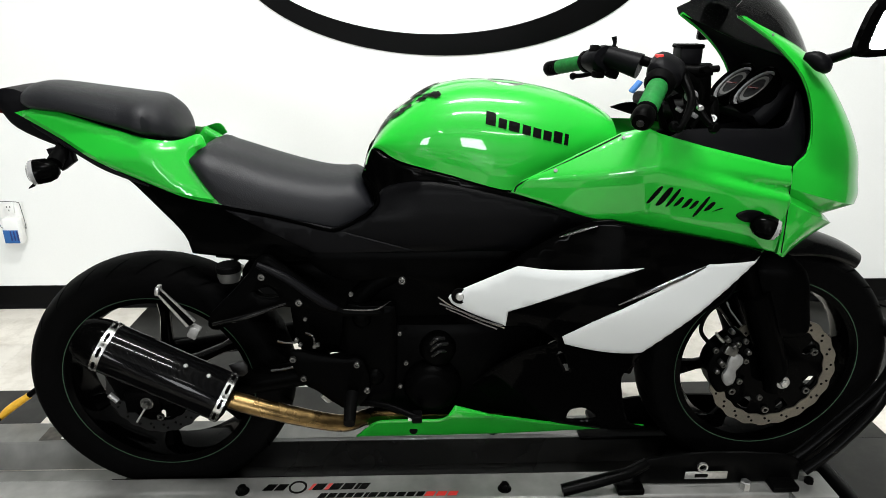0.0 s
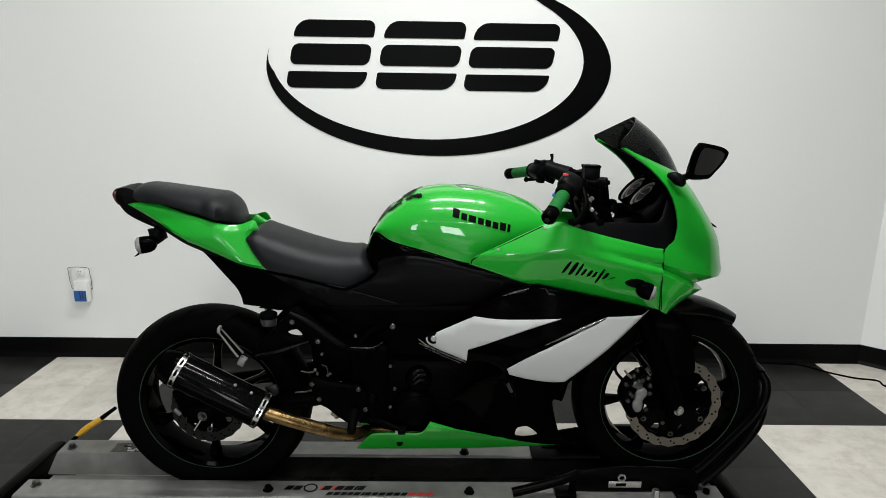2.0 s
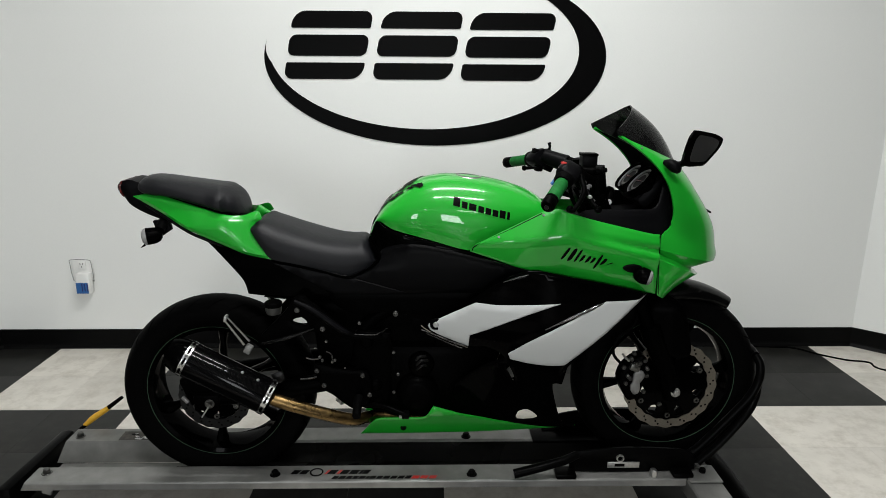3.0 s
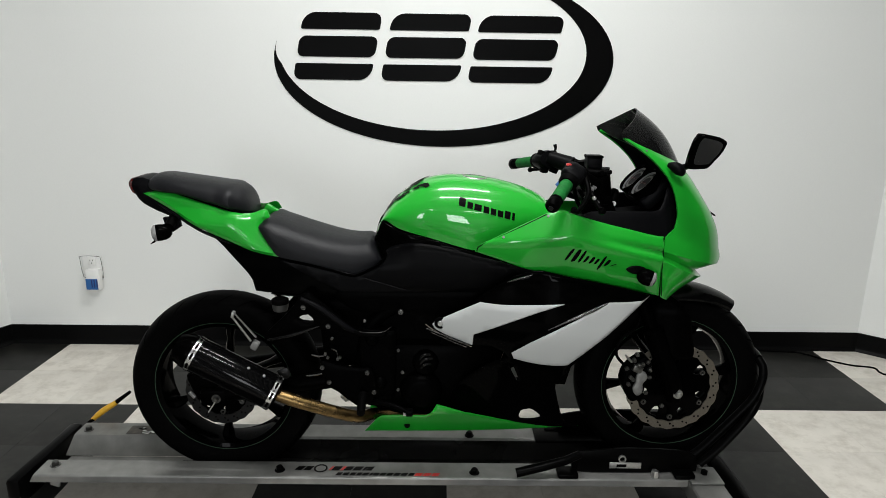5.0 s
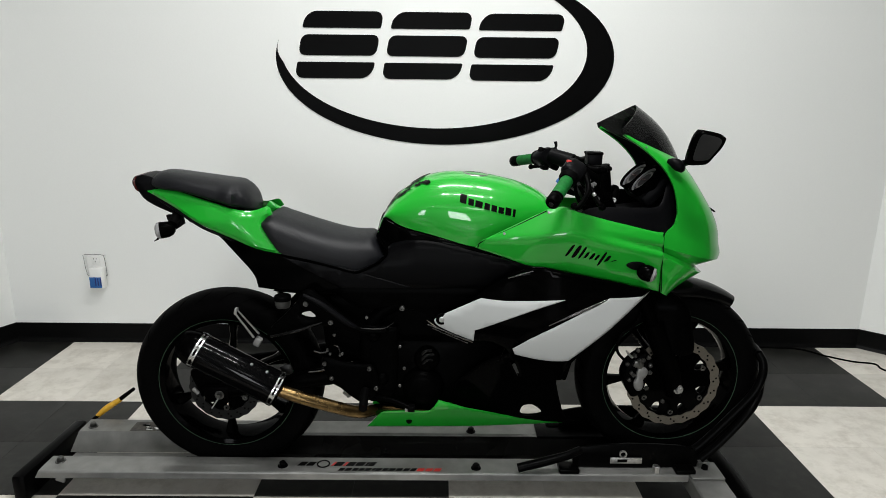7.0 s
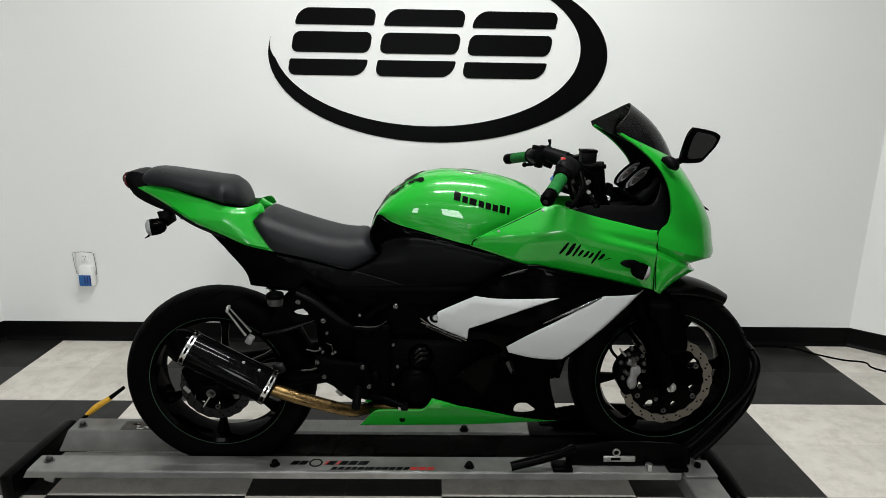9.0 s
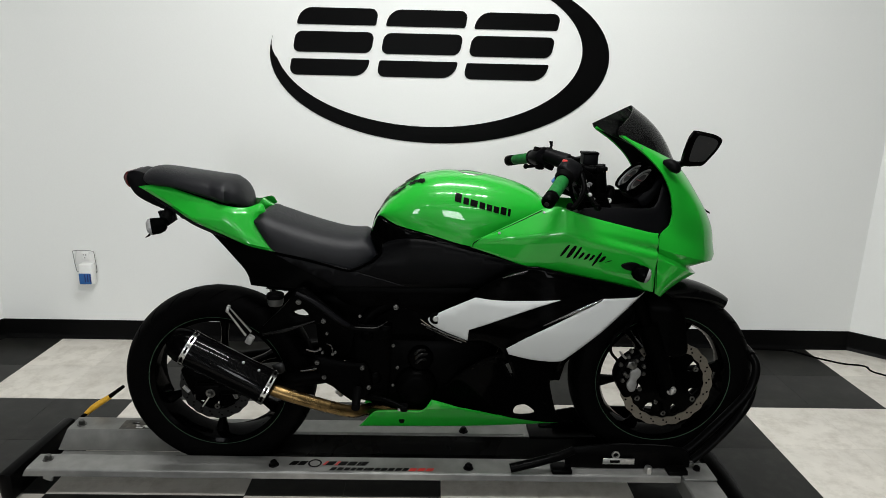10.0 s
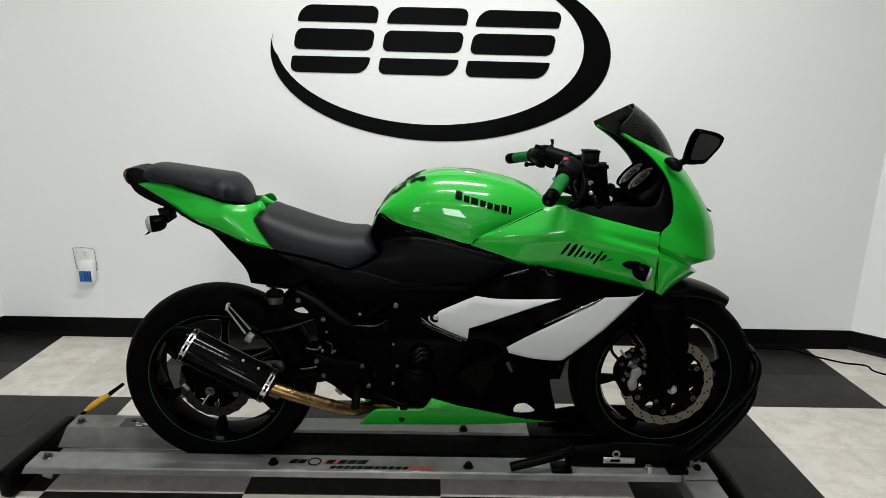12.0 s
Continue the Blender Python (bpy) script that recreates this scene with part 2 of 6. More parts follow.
def skin(outline, depth, thick=0.006, r=0.004, step=0.02, n=4, side=-1, holes=(), rough_edge=True):
    """A curved plate: an outline in x and z, laid on the surface y = side * depth(x, z), with a thickness inwards and a rolled edge."""
    if not callable(depth):
        flat = depth
        depth = lambda x, z: flat
    loops = [spline(o, n) if n > 1 else np.array(o, float) for o in (outline, *holes)]
    pts, edges = [], []
    limit = max(step * 0.6, 0.004)
    for lp in loops:
        dense = []
        for p, q in zip(lp, np.roll(lp, -1, axis=0)):
            m = max(1, int(np.ceil(np.hypot(*(q - p)) / limit)))
            dense += [p + (q - p) * k / m for k in range(m)]
        keep = [dense[0]]
        for p in dense[1:]:
            if np.hypot(*(p - keep[-1])) > 0.0015 and np.hypot(*(p - keep[0])) > 0.0008:
                keep.append(p)
        k0 = len(pts)
        pts += [Vector(p) for p in keep]
        edges += [(k0 + i, k0 + (i + 1) % len(keep)) for i in range(len(keep))]
    A = np.array(pts)
    seg = np.array([(A[i], A[j]) for i, j in edges])

    def inside_and_dist(q):
        a, b = seg[:, 0], seg[:, 1]
        ab, aq = b - a, q - a
        t = np.clip((aq * ab).sum(1) / np.maximum((ab * ab).sum(1), 1e-12), 0, 1)
        d = np.sqrt((((a + ab * t[:, None]) - q) ** 2).sum(1)).min()
        cross = ((a[:, 1] > q[1]) != (b[:, 1] > q[1]))
        xs = a[:, 0] + (q[1] - a[:, 1]) / np.where(np.abs(ab[:, 1]) < 1e-9, 1e-9, ab[:, 1]) * ab[:, 0]
        return (cross & (q[0] < xs)).sum() % 2 == 1, d

    lo, hi = A.min(0), A.max(0)
    for gx in np.arange(lo[0] + step / 2, hi[0], step):
        for k, gz in enumerate(np.arange(lo[1] + step / 2, hi[1], step)):
            q = np.array((gx + (step / 2 if k % 2 else 0), gz))
            ok, d = inside_and_dist(q)
            if ok and d > max(step * 0.4, r * 1.6):
                pts.append(Vector(q))
    # a ring just inside the edge carries the roll
    if r > 0:
        before = {j: i for i, j in edges}
        for i, j in edges:
            along = A[j] - A[before[i]]
            nrm = np.array((-along[1], along[0]))
            nrm = nrm / (np.linalg.norm(nrm) + 1e-12)
            for s in (1, -1):
                q = A[i] + nrm * s * r
                ok, d = inside_and_dist(q)
                if ok and d > r * 0.75:
                    pts.append(Vector(q))
                    break
    V, E, F = delaunay_2d_cdt(pts, edges, [], 2, 1e-5)[:3]
    bm = bmesh.new()
    front, back = [], []
    for v in V:
        q = np.array(v)
        d = inside_and_dist(q)[1]
        drop = 0.0
        if r > 0 and d < r:
            drop = r * (1 - math.sqrt(max(0, 1 - (1 - d / r) ** 2)))
        y = depth(q[0], q[1])
        front.append(bm.verts.new((q[0], side * (y - drop * 0.8), q[1])))
        back.append(bm.verts.new((q[0], side * (y - max(thick, drop + 0.001)), q[1])))
    count = {}
    for f in F:
        c = sum((np.array(V[i]) for i in f), np.zeros(2)) / len(f)
        if not inside_and_dist(c)[0]:
            continue
        try:
            bm.faces.new([front[i] for i in f])
            bm.faces.new([back[i] for i in reversed(f)])
        except ValueError:
            continue
        for i, j in zip(f, f[1:] + f[:1]):
            count[(i, j)] = 1
    for (i, j) in list(count):
        if (j, i) not in count:
            try:
                bm.faces.new((front[j], front[i], back[i], back[j]))
            except ValueError:
                pass
    for v in [v for v in bm.verts if not v.link_faces]:
        bm.verts.remove(v)
    bmesh.ops.recalc_face_normals(bm, faces=bm.faces)
    return bm


def loft(rings, cap=True, closed=True, flip=False):
    bm = bmesh.new()
    R = [[bm.verts.new(p) for p in ring] for ring in rings]
    m = len(R[0])
    for a, b in zip(R, R[1:]):
        for i in range(m if closed else m - 1):
            j = (i + 1) % m
            bm.faces.new((a[i], a[j], b[j], b[i]))
    if cap:
        bm.faces.new(R[0][::-1])
        bm.faces.new(R[-1])
    bmesh.ops.recalc_face_normals(bm, faces=bm.faces)
    return bm


def tube(pts, r, n=10, smooth_n=5):
    """A round bar through 3D points; r: one radius, or one for each point."""
    radii = r if isinstance(r, (list, tuple)) else [r] * len(pts)
    Q = spline([(*p, q) for p, q in zip(pts, radii)], smooth_n, closed=False) if smooth_n > 1 else np.array([(*p, q) for p, q in zip(pts, radii)], float)
    P = [Vector(q[:3]) for q in Q]
    up = Vector((0.3, 0.2, 1)).normalized()
    rings = []
    for i, p in enumerate(P):
        d = (P[min(i + 1, len(P) - 1)] - P[max(i - 1, 0)]).normalized()
        a = d.cross(up)
        if a.length < 1e-3:
            a = d.cross(Vector((1, 0, 0)))
        a.normalize()
        up = a.cross(d).normalized()
        rings.append([p + (a * math.cos(2 * math.pi * k / n) + up * math.sin(2 * math.pi * k / n)) * Q[i][3] for k in range(n)])
    return loft(rings)


def lathe(profile, at, axis, n=32, wobble=None):
    """Turn a profile of (radius, height) round an axis through a point."""
    q = Vector(axis).normalized().to_track_quat("Z", "Y")
    rings = []
    for k in range(n):
        a = 2 * math.pi * k / n
        s = wobble(a) if wobble else 1
        rings.append([Vector(at) + q @ Vector((rr * s * math.cos(a), rr * s * math.sin(a), h)) for rr, h in profile])
    bm = bmesh.new()
    R = [[bm.verts.new(p) for p in ring] for ring in rings]
    m = len(profile)
    for k in range(n):
        a, b = R[k], R[(k + 1) % n]
        for i in range(m - 1):
            bm.faces.new((a[i], a[i + 1], b[i + 1], b[i]))
    bmesh.ops.remove_doubles(bm, verts=bm.verts, dist=1e-6)
    for f in [f for f in bm.faces if f.calc_area() < 1e-12]:
        bm.faces.remove(f)
    bmesh.ops.recalc_face_normals(bm, faces=bm.faces)
    return bm


def drum(at, axis, r, h, bevel=0.0015, n=20):
    """A closed round with softened rims; at is the middle of its back."""
    b = min(bevel, r * 0.4, h * 0.4)
    return lathe([(0, 0), (r, 0), (r, h - b), (r - b, h), (0, h)], at, axis, n)


def bolt(at, axis, r, h=0.006):
    """A socket-head bolt with its hollow."""
    return lathe([(r * 1.05, 0), (r * 1.05, h * 0.6), (r * 0.85, h), (r * 0.48, h), (r * 0.42, h * 0.25), (0, h * 0.2)], at, axis, 16)


def box(at, size, bevel=0.003, turn=(0, 0, 0), seg=2):
    bm = bmesh.new()
    bmesh.ops.create_cube(bm, size=1)
    for v in bm.verts:
        v.co = Vector((v.co.x * size[0], v.co.y * size[1], v.co.z * size[2]))
    if bevel:
        bmesh.ops.bevel(bm, geom=bm.edges[:], offset=bevel, segments=seg, affect="EDGES", profile=0.5)
    bm.transform(pose(*at, *turn))
    return bm


def prism(outline, y0, y1, bevel=0.0, n=1):
    """An x-z outline drawn out between two depths."""
    pts = spline(outline, n) if n > 1 else outline
    bm = bmesh.new()
    a = [bm.verts.new((p[0], y0, p[1])) for p in pts]
    f = bm.faces.new(a)
    e = bmesh.ops.extrude_face_region(bm, geom=[f])
    for v in e["geom"]:
        if isinstance(v, bmesh.types.BMVert):
            v.co.y = y1
    bmesh.ops.recalc_face_normals(bm, faces=bm.faces)
    if bevel:
        bmesh.ops.bevel(bm, geom=[x for x in bm.edges if abs(x.verts[0].co.y - x.verts[1].co.y) < 1e-6], offset=bevel, segments=2, affect="EDGES", profile=0.5)
    return bm


def join(*bms):
    out = bmesh.new()
    for b in bms:
        me = bpy.data.meshes.new("tmp")
        b.to_mesh(me)
        b.free()
        out.from_mesh(me)
        bpy.data.meshes.remove(me)
    return out


def dome(top, bottom, width, power=2.6, nx=36, ns=28, tuck=0.0, y0=0.0):
    """A cushion or tank along x: height of its crown, of its lower edge, and its half width, each along x."""
    T, B = spline(top, 6, False), spline(bottom, 6, False)
    W = spline(width, 6, False)
    x0, x1 = max(T[0][0], B[0][0]), min(T[-1][0], B[-1][0])
    rings = []
    for i in range(nx):
        u = i / (nx - 1)
        x = x0 + (x1 - x0) * (0.5 - 0.5 * math.cos(math.pi * u)) 
        zt, zb, w = np.interp(x, T[:, 0], T[:, 1]), np.interp(x, B[:, 0], B[:, 1]), np.interp(x, W[:, 0], W[:, 1])
        ring = []
        for k in range(ns + 1):
            a = math.pi * k / ns
            c, s = math.cos(a), math.sin(a)
            y = -w * math.copysign(abs(c) ** (2 / power), c)
            z = zb + (zt - zb) * abs(s) ** (2 / power)
            y *= 1 - tuck * (1 - abs(s) ** (2 / power)) ** 2
            ring.append((x, y + y0, z))
        rings.append(ring)
    return loft(rings)


# ---- the room ----
TILE = 0.3048
ROW0 = -0.131
WALL_Y = 1.098
LEFT, RIGHT = -2.107, 2.048
PLAN = [(LEFT, WALL_Y), (RIGHT, WALL_Y), (3.25, 0.05), (3.5, -7.5), (-3.5, -7.5), (-3.0, -0.7)]


def wall_piece(name, a, b, label, paint):
    a, b = Vector((*a, 0)), Vector((*b, 0))
    d = (b - a).normalized()
    n = Vector((-d.y, d.x, 0))
    bm = bmesh.new()
    vs = [bm.verts.new(p) for p in (a, b, b + n * 0.12, a + n * 0.12)]
    f = bm.faces.new(vs)
    e = bmesh.ops.extrude_face_region(bm, geom=[f])
    for v in e["geom"]:
        if isinstance(v, bmesh.types.BMVert):
            v.co.z = ROOM_H
    bmesh.ops.recalc_face_normals(bm, faces=bm.faces)
    ob = part(name, bm, paint, smooth=False)
    tagged(ob, label, "wall", kind="structure")
    # vinyl cove base along the foot
    prof = [(0.0, 0.0), (-0.016, 0.0), (-0.012, 0.006), (-0.006, 0.014), (-0.004, 0.022), (-0.004, 0.092), (-0.002, 0.095), (0.0, 0.095)]
    bb = loft([[a + d * s + n * o + Vector((0, 0, z)) for o, z in prof] for s in (0.0, (b - a).length)])
    tagged(part("baseboard", bb, BASE, smooth=False), "black vinyl cove base along the wall", "baseboard", kind="structure")


for nm, i in (("wall_north", 0), ("wall_east", 1), ("wall_east_long", 2), ("wall_west_long", 4), ("wall_west", 5)):
    wall_piece(nm, PLAN[i], PLAN[(i + 1) % len(PLAN)], "plain white painted showroom wall" if i in (0, 1, 5) else "plain dark wall of the hall", WALL if i in (0, 1, 5) else HALL)

xs = [-3.6, WINDOWS[1][0] - WINDOWS[1][1] / 2, WINDOWS[1][0] + WINDOWS[1][1] / 2, WINDOWS[0][0] - WINDOWS[0][1] / 2, WINDOWS[0][0] + WINDOWS[0][1] / 2, 3.6]
cells = [box(((a + b) / 2, -7.56, ROOM_H / 2), (b - a, 0.12, ROOM_H), 0) for a, b in ((xs[0], xs[1]), (xs[2], xs[3]), (xs[4], xs[5]))]
cells += [box((wx, -7.56, z), (ww, 0.12, h), 0) for wx, ww, wh, wz in WINDOWS for z, h in ((wz / 2 - wh / 4, wz - wh / 2), ((ROOM_H + wz + wh / 2) / 2, ROOM_H - wz - wh / 2))]
tagged(part("wall_south", join(*cells), HALL, smooth=False), "plain dark hall wall with two window openings", "wall", kind="structure")
tagged(part("ceiling", box((0, -3.2, ROOM_H + 0.05), (7.4, 9.2, 0.1), 0), CEIL, smooth=False), "plain white ceiling over the bay", "ceiling", kind="structure")
FLOOR = tagged(part("floor", box((0, -3.2, -0.057), (7.4, 9.2, 0.1), 0), TILE_B, smooth=False), "black and white checkered vinyl tile floor", "floor", kind="structure")


# ---- emblem on the wall ----
def emblem():
    root = thing("wall_emblem", (0, WALL_Y, 1.3), "large black vinyl emblem with an oval swoosh on the white wall", "wall sign")

    # two ovals whose gap swells under the right side; both ends run out to points
    lo, hi = math.radians(168), math.radians(446)
    outer, inner = [], []
    for k in range(121):
        t = lo + (hi - lo) * k / 120
        f = min(1, k / 10, (120 - k) / 18)
        po, pi_ = ((cx + a * math.cos(t) * math.cos(tl) - b * math.sin(t) * math.sin(tl), cz + a * math.cos(t) * math.sin(tl) + b * math.sin(t) * math.cos(tl)) for cx, cz, a, b, tl in ((-0.0139, 1.3585, 0.7499, 0.3780, math.radians(0.3)), (-0.0647, 1.3957, 0.6796, 0.3423, math.radians(-0.8))))
        outer.append(po)
        inner.append((po[0] + (pi_[0] - po[0]) * f, po[1] + (pi_[1] - po[1]) * f))
    bm = bmesh.new()
    rows = []
    for o, i in zip(outer, inner):
        rows.append([bm.verts.new((p[0], y, p[1])) for p, y in ((o, WALL_Y - 0.0035), (i, WALL_Y - 0.0035), (i, WALL_Y - 0.0005), (o, WALL_Y - 0.0005))])
    for a, b in zip(rows, rows[1:]):
        for k in range(4):
            bm.faces.new((a[k], a[(k + 1) % 4], b[(k + 1) % 4], b[k]))
    bmesh.ops.remove_doubles(bm, verts=bm.verts, dist=1e-5)
    bmesh.ops.recalc_face_normals(bm, faces=bm.faces)
    under(part("swoosh", bm, DECAL, smooth=False), root)
    # three groups of slanted bars with rounded outer corners
    def slanted(x0, x1, z0, z1, foot, radii):
        pts = []
        for (x, z), r, (sx, sz) in zip(((x0, z0), (x1, z0), (x1, z1), (x0, z1)), radii, ((1, 1), (-1, 1), (-1, -1), (1, -1))):
            a0 = {(1, 1): 180, (-1, 1): 270, (-1, -1): 0, (1, -1): 90}[(sx, sz)]
            for k in range(7):
                t = math.radians(a0 + 15 * k)
                px, pz = x + sx * r + r * math.cos(t), z + sz * r + r * math.sin(t)
                pts.append((px + (pz - foot) * 0.20, pz))
        return pts
    for x0, x1, foot in ((-0.684, -0.340, 1.270), (-0.297, 0.050, 1.269), (0.089, 0.455, 1.266)):
        for a, b, radii in ((0.0, 0.070, (0.035, 0.055, 0.008, 0.008)), (0.098, 0.186, (0.030, 0.030, 0.030, 0.030)), (0.214, 0.284, (0.008, 0.008, 0.035, 0.055))):
            under(part("bar", skin(slanted(x0, x1, foot + a, foot + b, foot, radii), -(WALL_Y - 0.0035), 0.003, 0, 0.06, 1, -1), DECAL, smooth=False), root)


emblem()


# ---- wall outlet ----
def outlet():
    root = thing("wall_outlet", (-1.665, WALL_Y, 0.37), "white wall outlet with a blue-and-white plug-in air freshener", "outlet")
    under(part("cover_plate", box((-1.672, WALL_Y - 0.006, 0.396), (0.092, 0.012, 0.098), 0.006), PLASTIC), root)
    under(part("cover_hinge", tube([(-1.690, WALL_Y - 0.018, 0.346), (-1.716, WALL_Y - 0.018, 0.346), (-1.724, WALL_Y - 0.018, 0.430), (-1.718, WALL_Y - 0.018, 0.447), (-1.640, WALL_Y - 0.018, 0.447), (-1.626, WALL_Y - 0.018, 0.430), (-1.622, WALL_Y - 0.018, 0.345), (-1.628, WALL_Y - 0.014, 0.345)], 0.0014, 6, 2), GREY), root)
    under(part("socket", box((-1.670, WALL_Y - 0.015, 0.420), (0.036, 0.010, 0.038), 0.004), PLASTIC), root)
    for x, z in ((-1.676, 0.428), (-1.664, 0.428), (-1.670, 0.414)):
        under(part("socket_slot", box((x, WALL_Y - 0.0205, z), (0.003, 0.002, 0.007), 0.0005), GREY), root)
    under(part("freshener", box((-1.662, WALL_Y - 0.028, 0.337), (0.064, 0.040, 0.104), 0.010), PLASTIC), root)
    under(part("blue_label", box((-1.665, WALL_Y - 0.049, 0.318), (0.055, 0.003, 0.052), 0.001), BLUE), root)
    for k in range(3):
        under(part("printed_bar", box((-1.664 + 0.012 * k, WALL_Y - 0.0508, 0.322), (0.005, 0.001, 0.038), 0), NAVY, smooth=False), root)


outlet()


# ---- cable on the floor ----
cable = tube([(1.530, 1.079, 0.004), (1.645, 1.069, 0.004), (1.749, 1.052, 0.004), (1.821, 0.980, 0.004), (1.917, 0.912, 0.004), (2.007, 0.884, 0.004), (2.038, 0.789, 0.004), (2.45, 0.55, 0.004)], 0.004, 8)
tagged(part("floor_cable", cable, RUBBER), "thin black cable lying on the tiles by the wall", "cable")


# ---- the rolling dolly ----
RAIL = [(-0.159, 0.080), (-0.159, 0.099), (-0.1575, 0.1025), (-0.154, 0.104), (-0.077, 0.104), (-0.073, 0.101), (-0.034, 0.052), (-0.039, 0.048), (-0.078, 0.095), (-0.150, 0.095), (-0.153, 0.080)]


def dolly():
    root = thing("motorcycle_dolly", (-0.2, 0, 0), "low silver aluminium rolling dolly under the motorcycle", "motorcycle dolly")
    x0, x1 = -1.258, 0.735
    for sgn, nm in ((1, "near_rail"), (-1, "far_rail")):
        rings = [[(x + (0.012 if z > 0.09 else 0.0) * (1 if x < 0 else 0), sgn * (y + 0.002) - 0.002, z) for y, z in RAIL] for x in (x0, x1)]
        under(part("side_rail", loft(rings), DOLLY, smooth=False), root)
    # channel floor and inner walls, coloured dark for the shade beneath the motorcycle
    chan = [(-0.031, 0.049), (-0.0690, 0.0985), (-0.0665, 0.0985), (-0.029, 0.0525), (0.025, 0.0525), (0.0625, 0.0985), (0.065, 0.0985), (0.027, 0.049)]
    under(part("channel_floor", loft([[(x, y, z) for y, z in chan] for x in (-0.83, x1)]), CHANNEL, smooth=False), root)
    bare = [(-0.034, 0.046), (-0.0315, 0.051), (0.0275, 0.051), (0.030, 0.046)]
    under(part("channel_end", loft([[(x, y, z) for y, z in bare] for x in (x0 + 0.02, -0.831)]), DOLLY, smooth=False), root)
    under(part("end_bar", box((-1.292, -0.008, 0.053), (0.044, 0.345, 0.09), 0.012, (0, 0, -2)), DOLLY_BLACK), root)
    under(part("weld_tab", box((-1.185, -0.150, 0.073), (0.030, 0.010, 0.022), 0.004, (0, 20, 0)), DOLLY), root)
    for bx, by in ((-1.207, -0.105), (-0.512, -0.122), (0.086, -0.128), (0.795, -0.128), (-1.213, 0.104), (0.080, 0.088), (-0.516, 0.088)):
        silver = bx < -1
        under(part("bolt", join(drum((bx, by, 0.103), (0, 0, 1), 0.016, 0.003), drum((bx, by, 0.106), (0, 0, 1), 0.011, 0.013, 0.003, 6)), STEEL if silver else DOLLY_BLACK), root)
    # outrigger towards the front corner
    bm = loft([[(0.789 + o, y, z) for o, z in ((-0.051, 0.045), (0.051, 0.045), (0.051, 0.094), (0.047, 0.098), (-0.047, 0.098), (-0.051, 0.094))] for y in (-0.10, -0.40)])
    under(part("outrigger", bm, DOLLY, smooth=False), root)
    under(part("corner_plate", box((0.789, -0.134, 0.1035), (0.100, 0.088, 0.006), 0.002), DOLLY), root)
    under(part("tie_hook", tube([(0.78, -0.385, 0.096), (0.775, -0.395, 0.125), (0.795, -0.40, 0.138), (0.815, -0.395, 0.125), (0.81, -0.385, 0.096)], 0.006, 8), DOLLY_BLACK), root)
    under(part("caster_arm", tube([(0.90, 0.06, 0.045), (0.905, -0.10, 0.045), (0.90, -0.20, 0.040), (0.898, -0.215, 0.03)], [0.026, 0.026, 0.026, 0.02], 12), DOLLY_BLACK), root)
    lb = [(-1.077, 0.100, 0.112), (-0.967, 0.100, 0.112)]
    under(part("worn_label", box(((lb[0][0] + lb[1][0]) / 2, 0.105, 0.1043), (lb[1][0] - lb[0][0], 0.055, 0.0012), 0), WORN, smooth=False), root)
    rng_ = random.Random(9)
    for _ in range(9):
        cx, cy, r = -1.07 + 0.10 * rng_.random(), 0.085 + 0.04 * rng_.random(), 0.004 + 0.007 * rng_.random()
        bm = bmesh.new()
        ring = [bm.verts.new((cx + r * 1.8 * q * math.cos(k * 0.9), cy + r * q * math.sin(k * 0.9), 0.1056)) for k, q in enumerate(rng_.uniform(0.5, 1.2) for _k in range(7))]
        bm.faces.new(ring)
        under(part("label_scrap", bm, PLASTIC if rng_.random() < 0.45 else DOLLY_BLACK, smooth=False), root)
    # printed maker's mark as plain slanted bars, two staggered rows
    def slant(x, y, w, h, mat_):
        bm = bmesh.new()
        low = [bm.verts.new((x + o * w + (u - 0.5) * h * 0.5, y + (u - 0.5) * h, 0.1052)) for o, u in ((0, 0), (1, 0), (1, 1), (0, 1))]
        bm.faces.new(low)
        e = bmesh.ops.extrude_face_region(bm, geom=list(bm.faces))
        for v in e["geom"]:
            if isinstance(v, bmesh.types.BMVert):
                v.co.z -= 0.0008
        bmesh.ops.recalc_face_normals(bm, faces=bm.faces)
        under(part("printed_bar", bm, mat_, smooth=False), root)
    x = -0.462
    for w, red in ((0.026, 0), (0.026, 0), (0.052, -1), (0.008, 1), (0.028, 0), (0.010, 1), (0.027, 0), (0.030, 0), (0.010, 0), (0.022, 0)):
        if red >= 0:
            slant(x, -0.112, w * 0.84, 0.020, RED if red else DECAL)
        x += w
    x = -0.335
    for k, w in enumerate((0.020, 0.022, 0.020, 0.018, 0.022, 0.010, 0.022, 0.020, 0.022, 0.022, 0.022, 0.020, 0.026, 0.026, 0.026)):
        slant(x, -0.141, w * 0.80, 0.014, DECAL if k < 12 else RED)
        x += w
    under(part("printed_ring", lathe([(0.016, 0), (0.021, 0), (0.021, 0.0012), (0.016, 0.0012), (0.016, 0)], (-0.388, -0.112, 0.1038), (0, 0, 1), 24), DECAL, smooth=False), root)
    under(part("front_deck", box((0.53, 0.088, 0.108), (0.46, 0.085, 0.010), 0.003), DOLLY_BLACK), root)


dolly()

strap = thing("strap_handle", (-1.24, 0.18, 0.1), "yellow and black strap handle lying over the dolly end", "handle")
under(part("yellow_grip", tube([(-1.245, 0.19, 0.095), (-1.215, 0.20, 0.12), (-1.165, 0.21, 0.152)], [0.008, 0.011, 0.009], 10), YELLOW), strap)
under(part("black_tip", tube([(-1.168, 0.21, 0.151), (-1.118, 0.22, 0.188)], [0.008, 0.006], 8, 1), RUBBER), strap)
